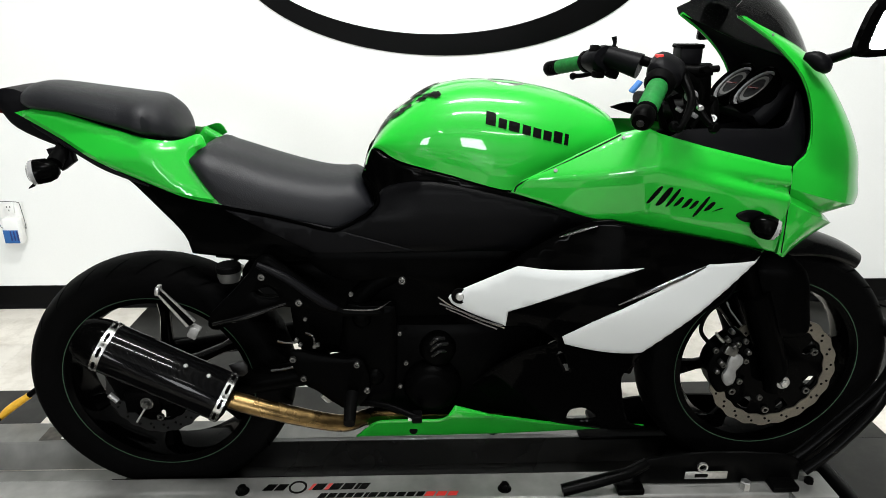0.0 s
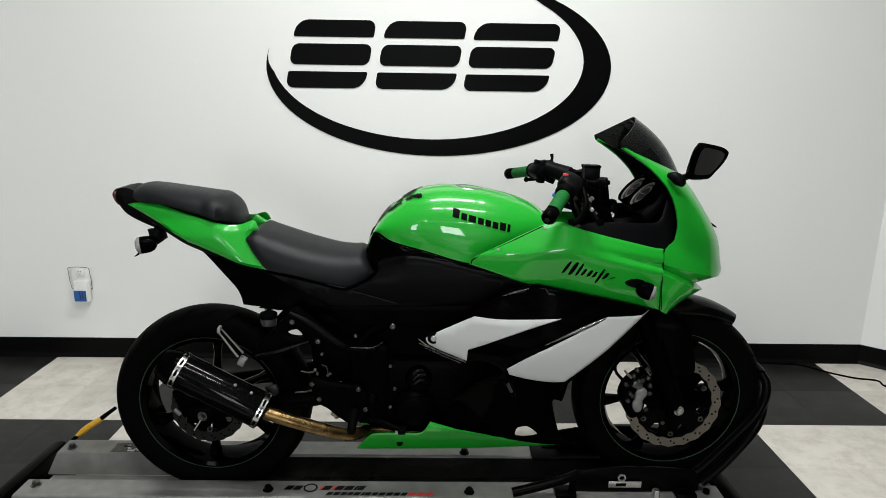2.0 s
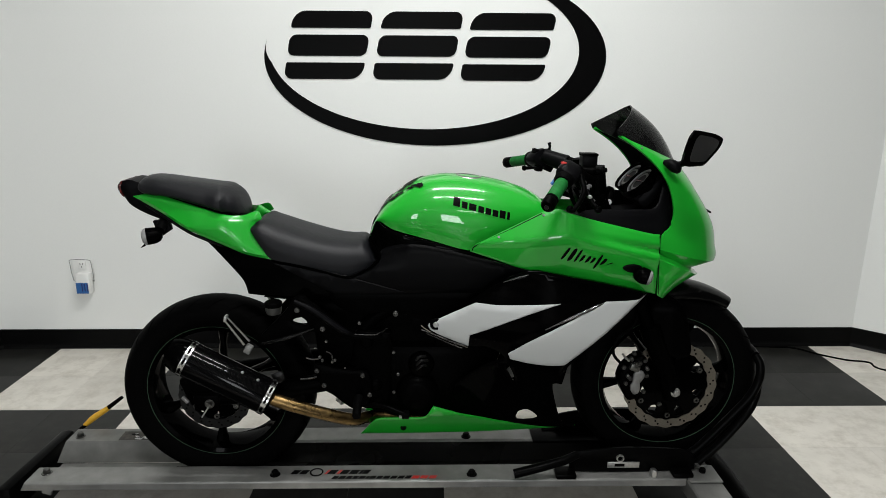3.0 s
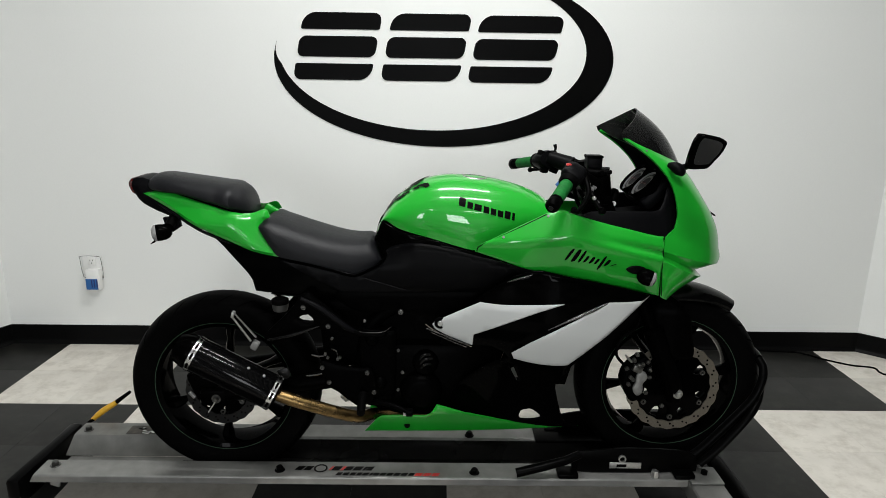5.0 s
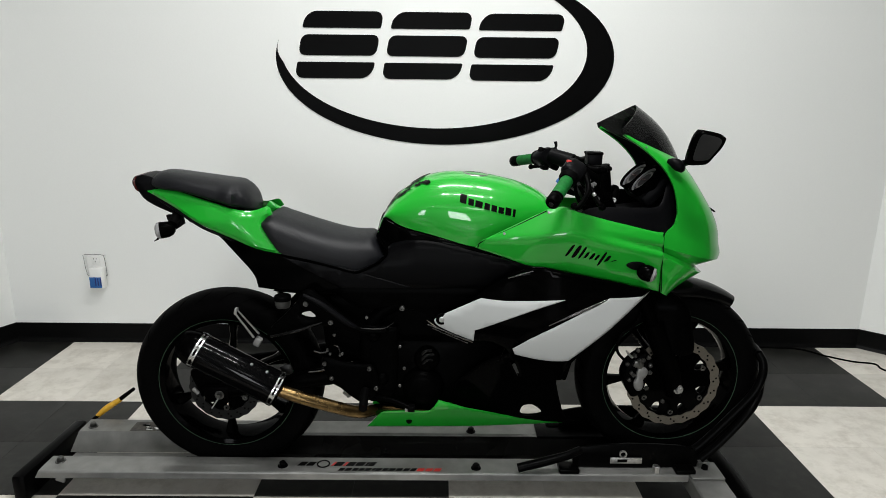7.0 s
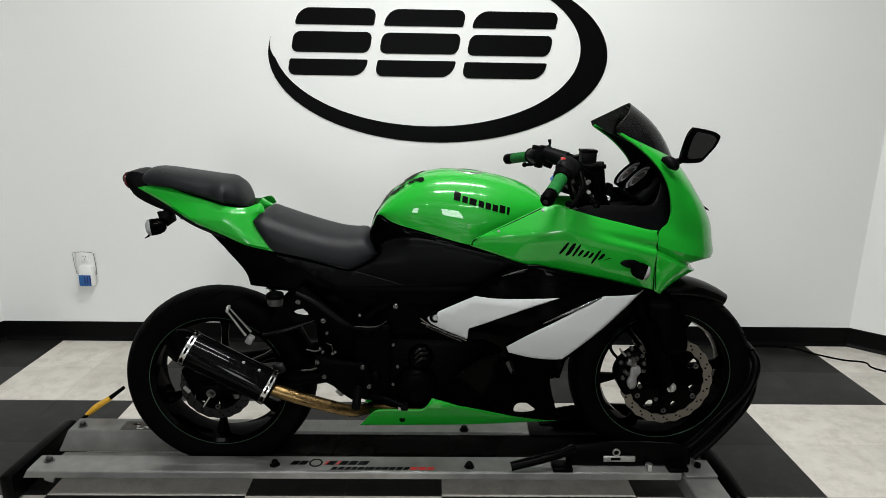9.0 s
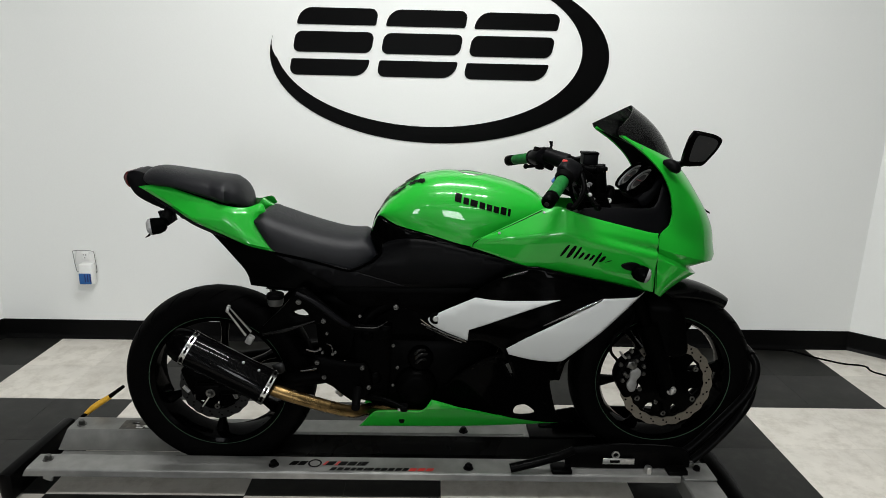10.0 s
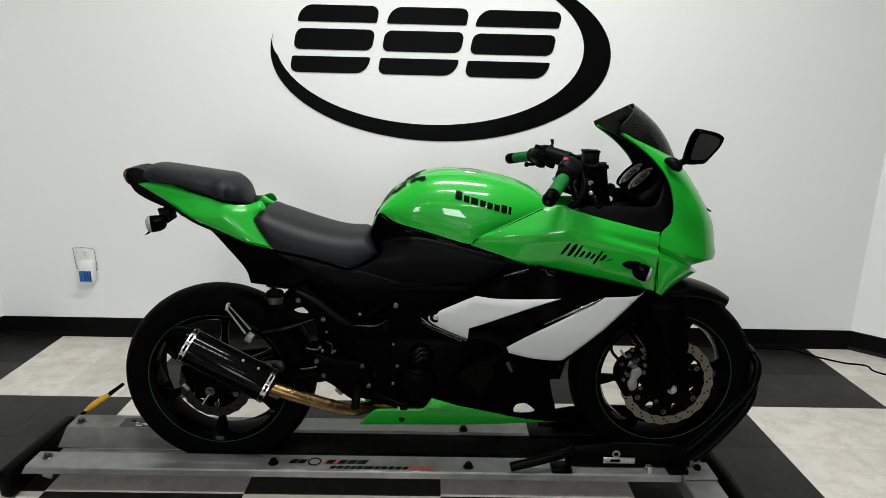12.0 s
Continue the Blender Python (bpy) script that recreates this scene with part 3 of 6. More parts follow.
under(part("black_tail", tube([(-1.26, 0.18, 0.085), (-1.24, 0.19, 0.098)], [0.005, 0.007], 8, 1), RUBBER), strap)


# ---- the motorcycle ----
RA, FA = Vector((-0.687, 0, 0.3455)), Vector((0.689, 0, 0.3705))
BIKE = thing("motorcycle", (0, 0, 0.05), "green, black and white faired sport motorcycle standing on a dolly", "motorcycle")


def bike(name, bm, mat, label="", parent=None, smooth=True, angle=40):
    ob = part(name, bm, mat, None, label, smooth, angle)
    if parent is None:
        return under(ob, BIKE)
    ob.parent = parent
    ob.matrix_parent_inverse = (BIKE.matrix_basis @ BIKE.matrix_basis.inverted()).inverted()
    return ob


def both(name, make, mat, label="", **kw):
    return [bike(name, make(s), mat, label, **kw) for s in (-1, 1)]


def wheel(name, c, R, half, rim_r, spokes, phase):
    rp = rim_r
    prof = [(rp - 0.012, -half * 0.72), (rp + 0.004, -half * 0.80), (rp + 0.006, -half * 0.74), (rp - 0.006, -half * 0.5), (rp - 0.012, -half * 0.25), (rp - 0.012, half * 0.25), (rp - 0.006, half * 0.5), (rp + 0.006, half * 0.74), (rp + 0.004, half * 0.80), (rp - 0.012, half * 0.72), (rp - 0.019, half * 0.3), (rp - 0.019, -half * 0.3), (rp - 0.012, -half * 0.72)]
    rim = bike(name, lathe(prof, c, (0, 1, 0), 72), GLOSS)
    tp = [(rp - 0.004, -half * 0.74), (rp + 0.010, -half * 0.90)]
    for k in range(13):
        a = math.radians(-75 + 150 * k / 12)
        tp.append((R - (R - rp - 0.02) * (1 - math.cos(a) ** 0.75) * 0.75, half * math.sin(a) / math.sin(math.radians(75))))
    tp += [(rp + 0.010, half * 0.90), (rp - 0.004, half * 0.74)]
    bike("tyre", lathe(tp, c, (0, 1, 0), 96), RUBBER, parent=rim)
    bms = []
    for k in range(spokes):
        a = phase + 2 * math.pi * k / spokes
        d, t = Vector((math.cos(a), 0, math.sin(a))), Vector((-math.sin(a), 0, math.cos(a)))
        rings = []
        for rr, w, h in ((0.03, 0.020, 0.034), (0.08, 0.012, 0.020), (rp - 0.06, 0.010, 0.016), (rp - 0.02, 0.017, 0.022)):
            rings.append([c + d * rr + t * (w * x) + Vector((0, h * y, 0)) for x, y in ((-1, -0.4), (-0.5, -1), (0.5, -1), (1, -0.4), (1, 0.4), (0.5, 1), (-0.5, 1), (-1, 0.4))])
        bms.append(loft(rings))
    for b in bms:
        bike("spoke", b, GLOSS, parent=rim)
    bike("hub", lathe([(0, -0.06), (0.03, -0.06), (0.034, -0.05), (0.048, -0.03), (0.048, 0.03), (0.034, 0.05), (0.03, 0.06), (0, 0.06)], c, (0, 1, 0), 32), GLOSS, parent=rim)
    sp = [(rp + 0.0020, -half * 0.80 - 0.002), (rp + 0.0033, -half * 0.80 - 0.0022), (rp + 0.0033, -half * 0.80), (rp + 0.0020, -half * 0.80), (rp + 0.0020, -half * 0.80 - 0.002)]
    bike("rim_stripe", lathe(sp, c, (0, 1, 0), 96), STRIPE, "thin green pinstripe", parent=rim)
    return rim


def tread(rim, c, R, half, rp, count):
    """Slanted tread grooves over both shoulders of a tyre."""
    for s in (-1, 1):
        bm = bmesh.new()
        rows = []
        for i in range(7):
            f = i / 6
            a = math.radians(18 + 50 * f)
            r = R - (R - rp - 0.02) * (1 - math.cos(a) ** 0.75) * 0.75 + 0.0004
            y = s * half * math.sin(a) / math.sin(math.radians(75)) * 1.004
            w = 0.011 * math.sin(math.pi * (0.12 + 0.8 * f))
            rows.append([bm.verts.new((r * math.cos(0.16 * f + d), y, r * math.sin(0.16 * f + d))) for d in (-w, w)])
        for p, q in zip(rows, rows[1:]):
            bm.faces.new((p[0], p[1], q[1], q[0]))
        cut = data_of(bm, GROOVE)
        for k in range(count):
            g = new("tread_groove", cut)
            g.parent = rim
            g.location = c
            g.rotation_euler = (0, -2 * math.pi * (k + (0.5 if s > 0 else 0)) / count, 0)


rear_wheel = wheel("rear_wheel", RA, 0.2925, 0.066, 0.2085, 6, math.radians(25))
front_wheel = wheel("front_wheel", FA, 0.287, 0.054, 0.2075, 6, math.radians(8))


def brake_disc(name, c, y, r1, r0, mat, parent, lobes=20, arms=6, turn=0.35):
    n = 160
    bm = bmesh.new()
    rows = []
    for k in range(n):
        a = 2 * math.pi * k / n
        ro = r1 * (1 + 0.013 * math.cos(lobes * a))
        ri = r0 * (1 + 0.015 * math.cos(lobes * a))
        rows.append([bm.verts.new(c + Vector((r * math.cos(a), y + dy, r * math.sin(a)))) for r, dy in ((ro, -0.0022), (ro, 0.0022), (ri, 0.0022), (ri, -0.0022))])
    for k in range(n):
        a, b = rows[k], rows[(k + 1) % n]
        for i in range(4):
            bm.faces.new((a[i], a[(i + 1) % 4], b[(i + 1) % 4], b[i]))
    bmesh.ops.recalc_face_normals(bm, faces=bm.faces)
    d = bike(name, bm, mat, "scalloped steel brake disc", parent=parent, angle=30)
    hole = data_of(drum((0, 0, 0), (0, -1, 0), 0.0032, 0.0008, 0, 8), DECAL)
    for k in range(lobes):
        for q, off in ((0.35, -0.04), (0.65, 0.04)):
            a = 2 * math.pi * (k + 0.25) / lobes + off
            r = r0 + (r1 - r0) * q
            h = new("drilling", hole)
            h.parent = parent
            h.location = c + Vector((r * math.cos(a), y - 0.0020, r * math.sin(a)))
    ring = [(c.x + (r0 + 0.003) * math.cos(2 * math.pi * k / 48), c.z + (r0 + 0.003) * math.sin(2 * math.pi * k / 48)) for k in range(48)]
    gaps = []
    for k in range(arms + 1):
        a = 2 * math.pi * k / (arms + 1) + turn
        gaps.append([(c.x + r * math.cos(a + w), c.z + r * math.sin(a + w)) for r, w in ((r0 * 0.93, -0.14), (r0 * 0.95, 0.0), (r0 * 0.93, 0.14), (r0 * 0.72, 0.10), (r0 * 0.66, 0.0), (r0 * 0.72, -0.12))])
    bike("disc_carrier", skin(ring, -(y + 0.001), 0.005, 0, 0.02, 1, -1, gaps), GLOSS, parent=parent, smooth=False)
    for k in range(arms):
        a = 2 * math.pi * (k + 0.5) / arms
        bike("rivet", lathe([(0.0042, 0.001), (0.0042, 0.006), (0.0075, 0.006), (0.0085, 0.004), (0.0085, 0)], c + Vector((r0 * 0.86 * math.cos(a), y - 0.001, r0 * 0.86 * math.sin(a))), (0, -1, 0), 16), STEEL, parent=parent)


brake_disc("brake_disc", FA, -0.072, 0.1415, 0.115, DISC, front_wheel, turn=0.62)
brake_disc("brake_disc", RA, -0.075, 0.109, 0.080, DARK_STEEL, rear_wheel)

tread(rear_wheel, RA, 0.2925, 0.066, 0.2085, 26)
tread(front_wheel, FA, 0.287, 0.054, 0.2075, 28)

# half width of the bodywork along the bike
# body surfaces
BX = [-0.95, -0.80, -0.60, -0.42, -0.25, -0.10, 0.05, 0.18, 0.30, 0.45, 0.55, 0.62, 0.70]
BW = [0.055, 0.080, 0.105, 0.120, 0.125, 0.135, 0.172, 0.208, 0.230, 0.225, 0.212, 0.195, 0.170]
GX = np.linspace(-1.0, 0.8, 181)
GW = np.convolve(np.pad(np.interp(GX, BX, BW), 5, mode="edge"), np.ones(11) / 11, mode="valid")
CREASE = [(0.082, 0.848), (0.195, 0.861), (0.315, 0.879), (0.439, 0.847), (0.572, 0.815)]


def girth(x):
    return float(np.interp(x, GX, GW))


def cover_y(x, z):
    tuck = float(np.interp(x, [-0.18, -0.10], [0.5, 0.08]))
    return 0.128 + 0.02 * (x + 0.4) - tuck * max(0, z - 0.76) - 0.10 * max(0, 0.72 - z)


def fairing_y(x, z):
    y = girth(x)
    y -= 0.35 * max(0, 0.60 - z) ** 1.3
    y += 0.010 * math.sin(max(0, min(1, (z - 0.45) / 0.35)) * math.pi)
    past = min(0.026, max(0, ((x - 0.525) - (z - 0.701)) * 0.707))
    y -= 1.7 * past * min(1, max(0, (z - 0.47) / 0.04))
    return y


def cowl_y(x, z):
    t = z - float(np.interp(x, [p[0] for p in CREASE], [p[1] for p in CREASE]))
    soft = math.sqrt(t * t + 0.0035 ** 2)
    lean = float(np.interp(x, [0.15, 0.35, 0.60], [0.62, 0.52, 0.35]))
    deep = 0.016 * min(1, max(0, (x - 0.36) / 0.24))
    return girth(x) + 0.012 - lean * (t + soft) / 2 - 0.14 * (soft - t) / 2 - 1.4 * ((soft - t) / 2) ** 2 - deep * math.exp(-((t - 0.013) / 0.009) ** 2)


def belly_y(x, z):
    return 0.170 - 0.8 * max(0, 0.33 - z)


# side cowls
COWL = [(0.066, 0.821), (0.066, 0.821), (0.083, 0.844), (0.083, 0.844), (0.165, 0.886), (0.256, 0.932), (0.256, 0.932), (0.297, 0.940), (0.326, 0.931), (0.402, 0.910), (0.480, 0.891), (0.545, 0.875), (0.572, 0.871), (0.572, 0.871), (0.572, 0.831), (0.569, 0.771), (0.580, 0.699), (0.580, 0.699), (0.478, 0.724), (0.320, 0.757), (0.214, 0.776), (0.138, 0.800)]
FAR_COWL = [(x, min(z, 0.893)) for x, z in COWL]
both("side_cowl", lambda s: skin(COWL if s < 0 else FAR_COWL, cowl_y, 0.006, 0.003, 0.006, 5, s), GREEN, "glossy green side cowl")

SEAM = [(0.071, 0.186, 0.823), (0.083, 0.192, 0.841), (0.165, 0.199, 0.883), (0.253, 0.200, 0.929)]
both("cowl_seam", lambda s: tube([(x, s * (y - 0.001), z) for x, y, z in SEAM], 0.0015, 8), MATTE)

# nose cowl, level by level from the screen down to the chin
REAR = [(0.459, 1.128), (0.510, 1.095), (0.549, 1.062), (0.581, 1.025), (0.603, 0.980), (0.614, 0.926), (0.606, 0.891), (0.581, 0.868), (0.575, 0.830), (0.580, 0.815), (0.573, 0.806), (0.577, 0.750), (0.585, 0.696)]
REAR_W = [0.140, 0.148, 0.155, 0.162, 0.165, 0.17, 0.18, 0.19, 0.195, 0.182, 0.2, 0.195, 0.18]
NOSE = [(0.655, 1.047), (0.672, 1.028), (0.694, 1.000), (0.724, 0.955), (0.755, 0.908), (0.778, 0.862), (0.788, 0.810), (0.795, 0.783), (0.790, 0.767), (0.723, 0.745), (0.741, 0.727), (0.681, 0.699), (0.632, 0.667)]


def nose(inset, lo=0, hi=13, half=True):
    rings = []
    R3 = [(r[0], r[1], w) for r, w in zip(REAR, REAR_W)][lo:hi]
    N3 = list(NOSE)[lo:hi]
    k = len(R3)
    crisp = [q for i in range(k) for q in ([i, i] if i + lo in (8, 9, 10) else [i])]
    RS, NS = spline([R3[q] for q in crisp], 3, False), spline([N3[q] for q in crisp], 3, False)
    for (xr, zr, w), (xn, zn) in zip(RS, NS):
        ring = []
        for i in range(41):
            u = -1 + 2 * i / 40
            a = abs(u) * math.pi / 2
            p = 2 / 2.3
            ww, xx = (w - inset) * math.sin(a) ** p, (xr + (xn - inset - xr) * math.cos(a) ** p)
            zz = zr + (zn - zr) * math.cos(a) ** p
            ring.append((xx, math.copysign(ww, u), zz))
        rings.append(ring)
    return rings


def shell(rings, inner):
    bm = bmesh.new()
    A = [[bm.verts.new(p) for p in r] for r in rings]
    B = [[bm.verts.new(p) for p in r] for r in inner]
    m, n = len(A), len(A[0])
    for i in range(m - 1):
        for j in range(n - 1):
            bm.faces.new((A[i][j], A[i][j + 1], A[i + 1][j + 1], A[i + 1][j]))
            bm.faces.new((B[i][j], B[i + 1][j], B[i + 1][j + 1], B[i][j + 1]))
    for j in range(n - 1):
        bm.faces.new((A[0][j], B[0][j], B[0][j + 1], A[0][j + 1]))
        bm.faces.new((A[-1][j], A[-1][j + 1], B[-1][j + 1], B[-1][j]))
    for i in range(m - 1):
        bm.faces.new((A[i][0], A[i + 1][0], B[i + 1][0], B[i][0]))
        bm.faces.new((A[i][-1], B[i][-1], B[i + 1][-1], A[i + 1][-1]))
    bmesh.ops.remove_doubles(bm, verts=bm.verts, dist=1e-6)
    bmesh.ops.recalc_face_normals(bm, faces=bm.faces)
    return bm


bike("nose_cowl", shell(nose(0), nose(0.006)), GREEN, "glossy green nose cowl")
bike("cockpit_lining", shell(nose(0.008, 0, 8), nose(0.014, 0, 8)), MATTE, "matte black inner cowl lining")

LIP = [(x, w, z) for (x, z), w in zip(REAR[:7], REAR_W[:7])]
both("cowl_lip", lambda s: tube([(x + 0.002, s * (w - 0.006), z) for x, w, z in LIP], [0.005, 0.005, 0.0045, 0.004, 0.003, 0.003, 0.002], 10), GREEN, "rolled green cowl edge")
NSEAM = [(0.571, 0.199, 0.868), (0.574, 0.199, 0.831), (0.571, 0.212, 0.771), (0.580, 0.201, 0.706)]
both("cowl_seam", lambda s: tube([(x, s * (y + 0.0004), z) for x, y, z in NSEAM], 0.0011, 8), MATTE)
for q in [(0.520, -0.150, 1.095)]:
    both("screen_screw", lambda s: drum((q[0], s * (abs(q[1]) - 0.001), q[2]), (0.2, s, 0.3), 0.0028, 0.002), GREY)

SLIT = [(0.737, 0.920), (0.740, 0.922), (0.769, 0.904), (0.771, 0.899), (0.766, 0.900)]
both("nose_slit", lambda s: prism(SLIT, s * 0.030 - 0.016, s * 0.030 + 0.016), DECAL)
# smoked screen
ST = [(0.525, 1.201)]
TIPS = [(0.453, 1.142)]
base_ring = nose(0, 0, 2)[0]
rings = []
for k in range(9):
    f = k / 8
    ring = []
    for i, b in enumerate(base_ring):
        u = -1 + 2 * i / 40
        xt = TIPS[0][0] + (ST[0][0] - TIPS[0][0]) * (1 - u * u)
        zt = TIPS[0][1] + (ST[0][1] - TIPS[0][1]) * (1 - abs(u) ** 1.6)
        top = Vector((xt, 0.140 * u, zt))
        p = Vector(b).lerp(top, f)
        bulge = 0.012 * math.sin(f * math.pi) * (1 - abs(u) ** 3)
        ring.append(p + Vector((bulge, 0, bulge)))
    rings.append(ring)
inner = [[p + Vector((-0.0025, 0, -0.0015)) for p in r] for r in rings]
bike("windscreen", shell(rings, inner), SMOKE, "dark smoked windscreen")

# fuel tank
TOP = [(-0.221, 0.821), (-0.207, 0.860), (-0.169, 0.924), (-0.118, 0.966), (-0.076, 0.990), (-0.030, 1.002), (0.017, 1.005), (0.103, 0.998), (0.189, 0.979), (0.251, 0.955), (0.287, 0.929), (0.308, 0.898)]
BOT = [(-0.212, 0.823), (-0.191, 0.883), (-0.141, 0.862), (-0.047, 0.839), (0.065, 0.809), (0.112, 0.821), (0.175, 0.830), (0.230, 0.839), (0.278, 0.856)]
XT0, XT1 = TOP[0][0], TOP[-1][0]
TW = [(XT0, 0.060), (XT0 + 0.03, 0.090), (XT0 + 0.10, 0.118), (XT0 + 0.22, 0.135), (XT0 + 0.36, 0.135), (XT0 + 0.46, 0.12), (XT1, 0.10)]
bike("fuel_tank", dome(TOP, BOT, TW, 2.5, 44, 40, 0.10), GREEN, "glossy green fuel tank")
TS, BS, WS = spline(TOP, 6, False), spline(BOT, 6, False), spline(TW, 6, False)


def tank_y(x, z, p=2.5):
    zt, zb, w = np.interp(x, TS[:, 0], TS[:, 1]), np.interp(x, BS[:, 0], BS[:, 1]), np.interp(x, WS[:, 0], WS[:, 1])
    h = min(1, max(0, (z - zb) / (zt - zb)))
    sn = h ** (p / 2)
    y = w * max(0, 1 - sn * sn) ** (1 / p)
    return y * (1 - 0.10 * (1 - h) ** 2)


TB = [(-0.218, 0.821), (-0.218, 0.821), (-0.211, 0.856), (-0.194, 0.884), (-0.150, 0.860), (-0.047, 0.835), (0.065, 0.805), (0.098, 0.796), (0.099, 0.772), (0.091, 0.772), (0.018, 0.784), (-0.078, 0.798), (-0.142, 0.787), (-0.180, 0.770)]
both("tank_skirt", lambda s: skin(TB, lambda x, z: tank_y(min(max(x, XT0 + 0.004), XT1 - 0.01), z) + 0.0035, 0.012, 0.003, 0.010, 4, s), GLOSS)

# seats
S_TOP = [(-0.573, 0.836), (-0.552, 0.857), (-0.520, 0.886), (-0.487, 0.879), (-0.420, 0.856), (-0.353, 0.836), (-0.303, 0.825), (-0.260, 0.822), (-0.238, 0.823), (-0.221, 0.812), (-0.206, 0.792), (-0.194, 0.760)]
S_BOT = [(-0.539, 0.859), (-0.508, 0.813), (-0.478, 0.780), (-0.399, 0.760), (-0.335, 0.746), (-0.271, 0.734), (-0.214, 0.755), (-0.184, 0.782)]
SX0, SX1 = S_TOP[0][0], S_TOP[-1][0]
SW = [(SX0, 0.085), (SX0 + 0.06, 0.120), (SX0 + 0.16, 0.130), (SX0 + 0.28, 0.122), (SX1 - 0.02, 0.108), (SX1, 0.09)]
bike("rider_seat", dome(S_TOP, S_BOT, SW, 3.2, 40, 30, 0.05), VINYL, "black vinyl rider seat")
P_TOP = [(-0.862, 0.971), (-0.858, 0.987), (-0.850, 0.996), (-0.839, 1.001), (-0.812, 1.002), (-0.746, 0.993), (-0.654, 0.981), (-0.621, 0.976), (-0.595, 0.962), (-0.578, 0.938), (-0.569, 0.914), (-0.565, 0.896)]
P_BOT = [(-0.862, 0.971), (-0.857, 0.961), (-0.841, 0.951), (-0.812, 0.947), (-0.762, 0.943), (-0.687, 0.922), (-0.611, 0.900), (-0.579, 0.891), (-0.554, 0.893), (-0.534, 0.904), (-0.522, 0.925)]
PX0, PX1 = P_TOP[0][0], P_TOP[-1][0]
PW = [(x, w * 0.86) for x, w in ((PX0, 0.050), (PX0 + 0.012, 0.074), (PX0 + 0.06, 0.096), (PX0 + 0.17, 0.112), (PX0 + 0.205, 0.114), (PX0 + 0.225, 0.122), (PX0 + 0.25, 0.122), (PX1 - 0.05, 0.112), (PX1 - 0.022, 0.092), (PX1 - 0.007, 0.060), (PX1, 0.020))]


def cushion(top, bottom, width, share=0.30, nx=44, ns=40):
    """A padded seat: crown above, rounded roll below."""
    T, B, W = spline(top, 6, False), spline(bottom, 6, False), spline(width, 6, False)
    rings = []
    for i in range(nx):
        x = T[0][0] + (T[-1][0] - T[0][0]) * (0.5 - 0.5 * math.cos(math.pi * i / (nx - 1)))
        zt, zb, w = np.interp(x, T[:, 0], T[:, 1]), np.interp(x, B[:, 0], B[:, 1]), np.interp(x, W[:, 0], W[:, 1])
        zm = zb + share * (zt - zb)
        ring = []
        for k in range(ns):
            a = 2 * math.pi * k / ns
            c, sn = math.cos(a), math.sin(a)
            q = 2 / 2.45
            ring.append((x, w * math.copysign(abs(c) ** q, c), zm + (zt - zm if sn > 0 else zm - zb) * math.copysign(abs(sn) ** q, sn)))
        rings.append(ring)
    return loft(rings)


bike("pillion_seat", cushion(P_TOP, P_BOT, PW), VINYL, "black vinyl pillion seat")

# tail
TAIL = [(-0.873, 0.948), (-0.873, 0.948), (-0.840, 0.954), (-0.792, 0.952), (-0.696, 0.926), (-0.616, 0.904), (-0.568, 0.898), (-0.527, 0.908), (-0.513, 0.887), (-0.513, 0.887), (-0.531, 0.876), (-0.535, 0.858), (-0.508, 0.817), (-0.477, 0.779), (-0.477, 0.779), (-0.554, 0.795), (-0.618, 0.821), (-0.709, 0.860), (-0.781, 0.902), (-0.845, 0.935)]


FOLD = [(-0.623, 0.871), (-0.597, 0.858), (-0.563, 0.820), (-0.486, 0.777)]


def tail_y(x, z):
    y = float(np.interp(x, [-0.98, -0.85, -0.70, -0.55, -0.42], [0.066, 0.090, 0.108, 0.120, 0.126]))
    t = z - float(np.interp(x, [p[0] for p in FOLD], [p[1] for p in FOLD]))
    k = min(1, max(0, (x - FOLD[0][0] + 0.10) / 0.14))
    soft = math.sqrt(t * t + 0.006 ** 2)
    return y - 0.42 * k * (t + soft) / 2 - 0.30 * (1 - k) * max(0, t)


both("tail_cowl", lambda s: skin(TAIL, tail_y, 0.012, 0.009, 0.008, 4, s), GREEN, "glossy green tail cowl")
EDGE = [(-0.838, 0.926), (-0.785, 0.897), (-0.712, 0.855), (-0.660, 0.832), (-0.620, 0.815)]
both("tail_edge", lambda s: tube([(x, s * (tail_y(x, z + 0.006) - 0.010), z) for x, z in EDGE], [0.003, 0.0045, 0.0045, 0.0040, 0.002], 8), MATTE)
TLB = [(-0.915, 0.974), (-0.905, 0.987), (-0.873, 0.991), (-0.795, 0.960), (-0.637, 0.914), (-0.559, 0.860), (-0.528, 0.801), (-0.642, 0.833), (-0.731, 0.857), (-0.818, 0.885), (-0.880, 0.917), (-0.901, 0.945)]
bike("tail_core", skin(TLB, 0.050, 0.10, 0.006, 0.03, 3), MATTE)
HINGE = [(-0.565, 0.877), (-0.545, 0.906), (-0.545, 0.906), (-0.511, 0.885), (-0.511, 0.885), (-0.535, 0.877), (-0.546, 0.850), (-0.546, 0.850)]
bike("seat_joint_cover", skin(HINGE, -0.02, 0.02, 0.003, 0.012, 3), GREEN)
UND = [(-0.723, 0.866), (-0.713, 0.872), (-0.628, 0.833), (-0.488, 0.786), (-0.405, 0.745), (-0.308, 0.692), (-0.309, 0.661), (-0.408, 0.659), (-0.522, 0.668), (-0.561, 0.672), (-0.561, 0.672), (-0.572, 0.711), (-0.609, 0.758), (-0.672, 0.829)]
both("rear_mudguard", lambda s: skin(UND, lambda x, z: 0.085 + 0.06 * (x + 0.7), 0.02, 0.004, 0.012, 3, s), GLOSS)

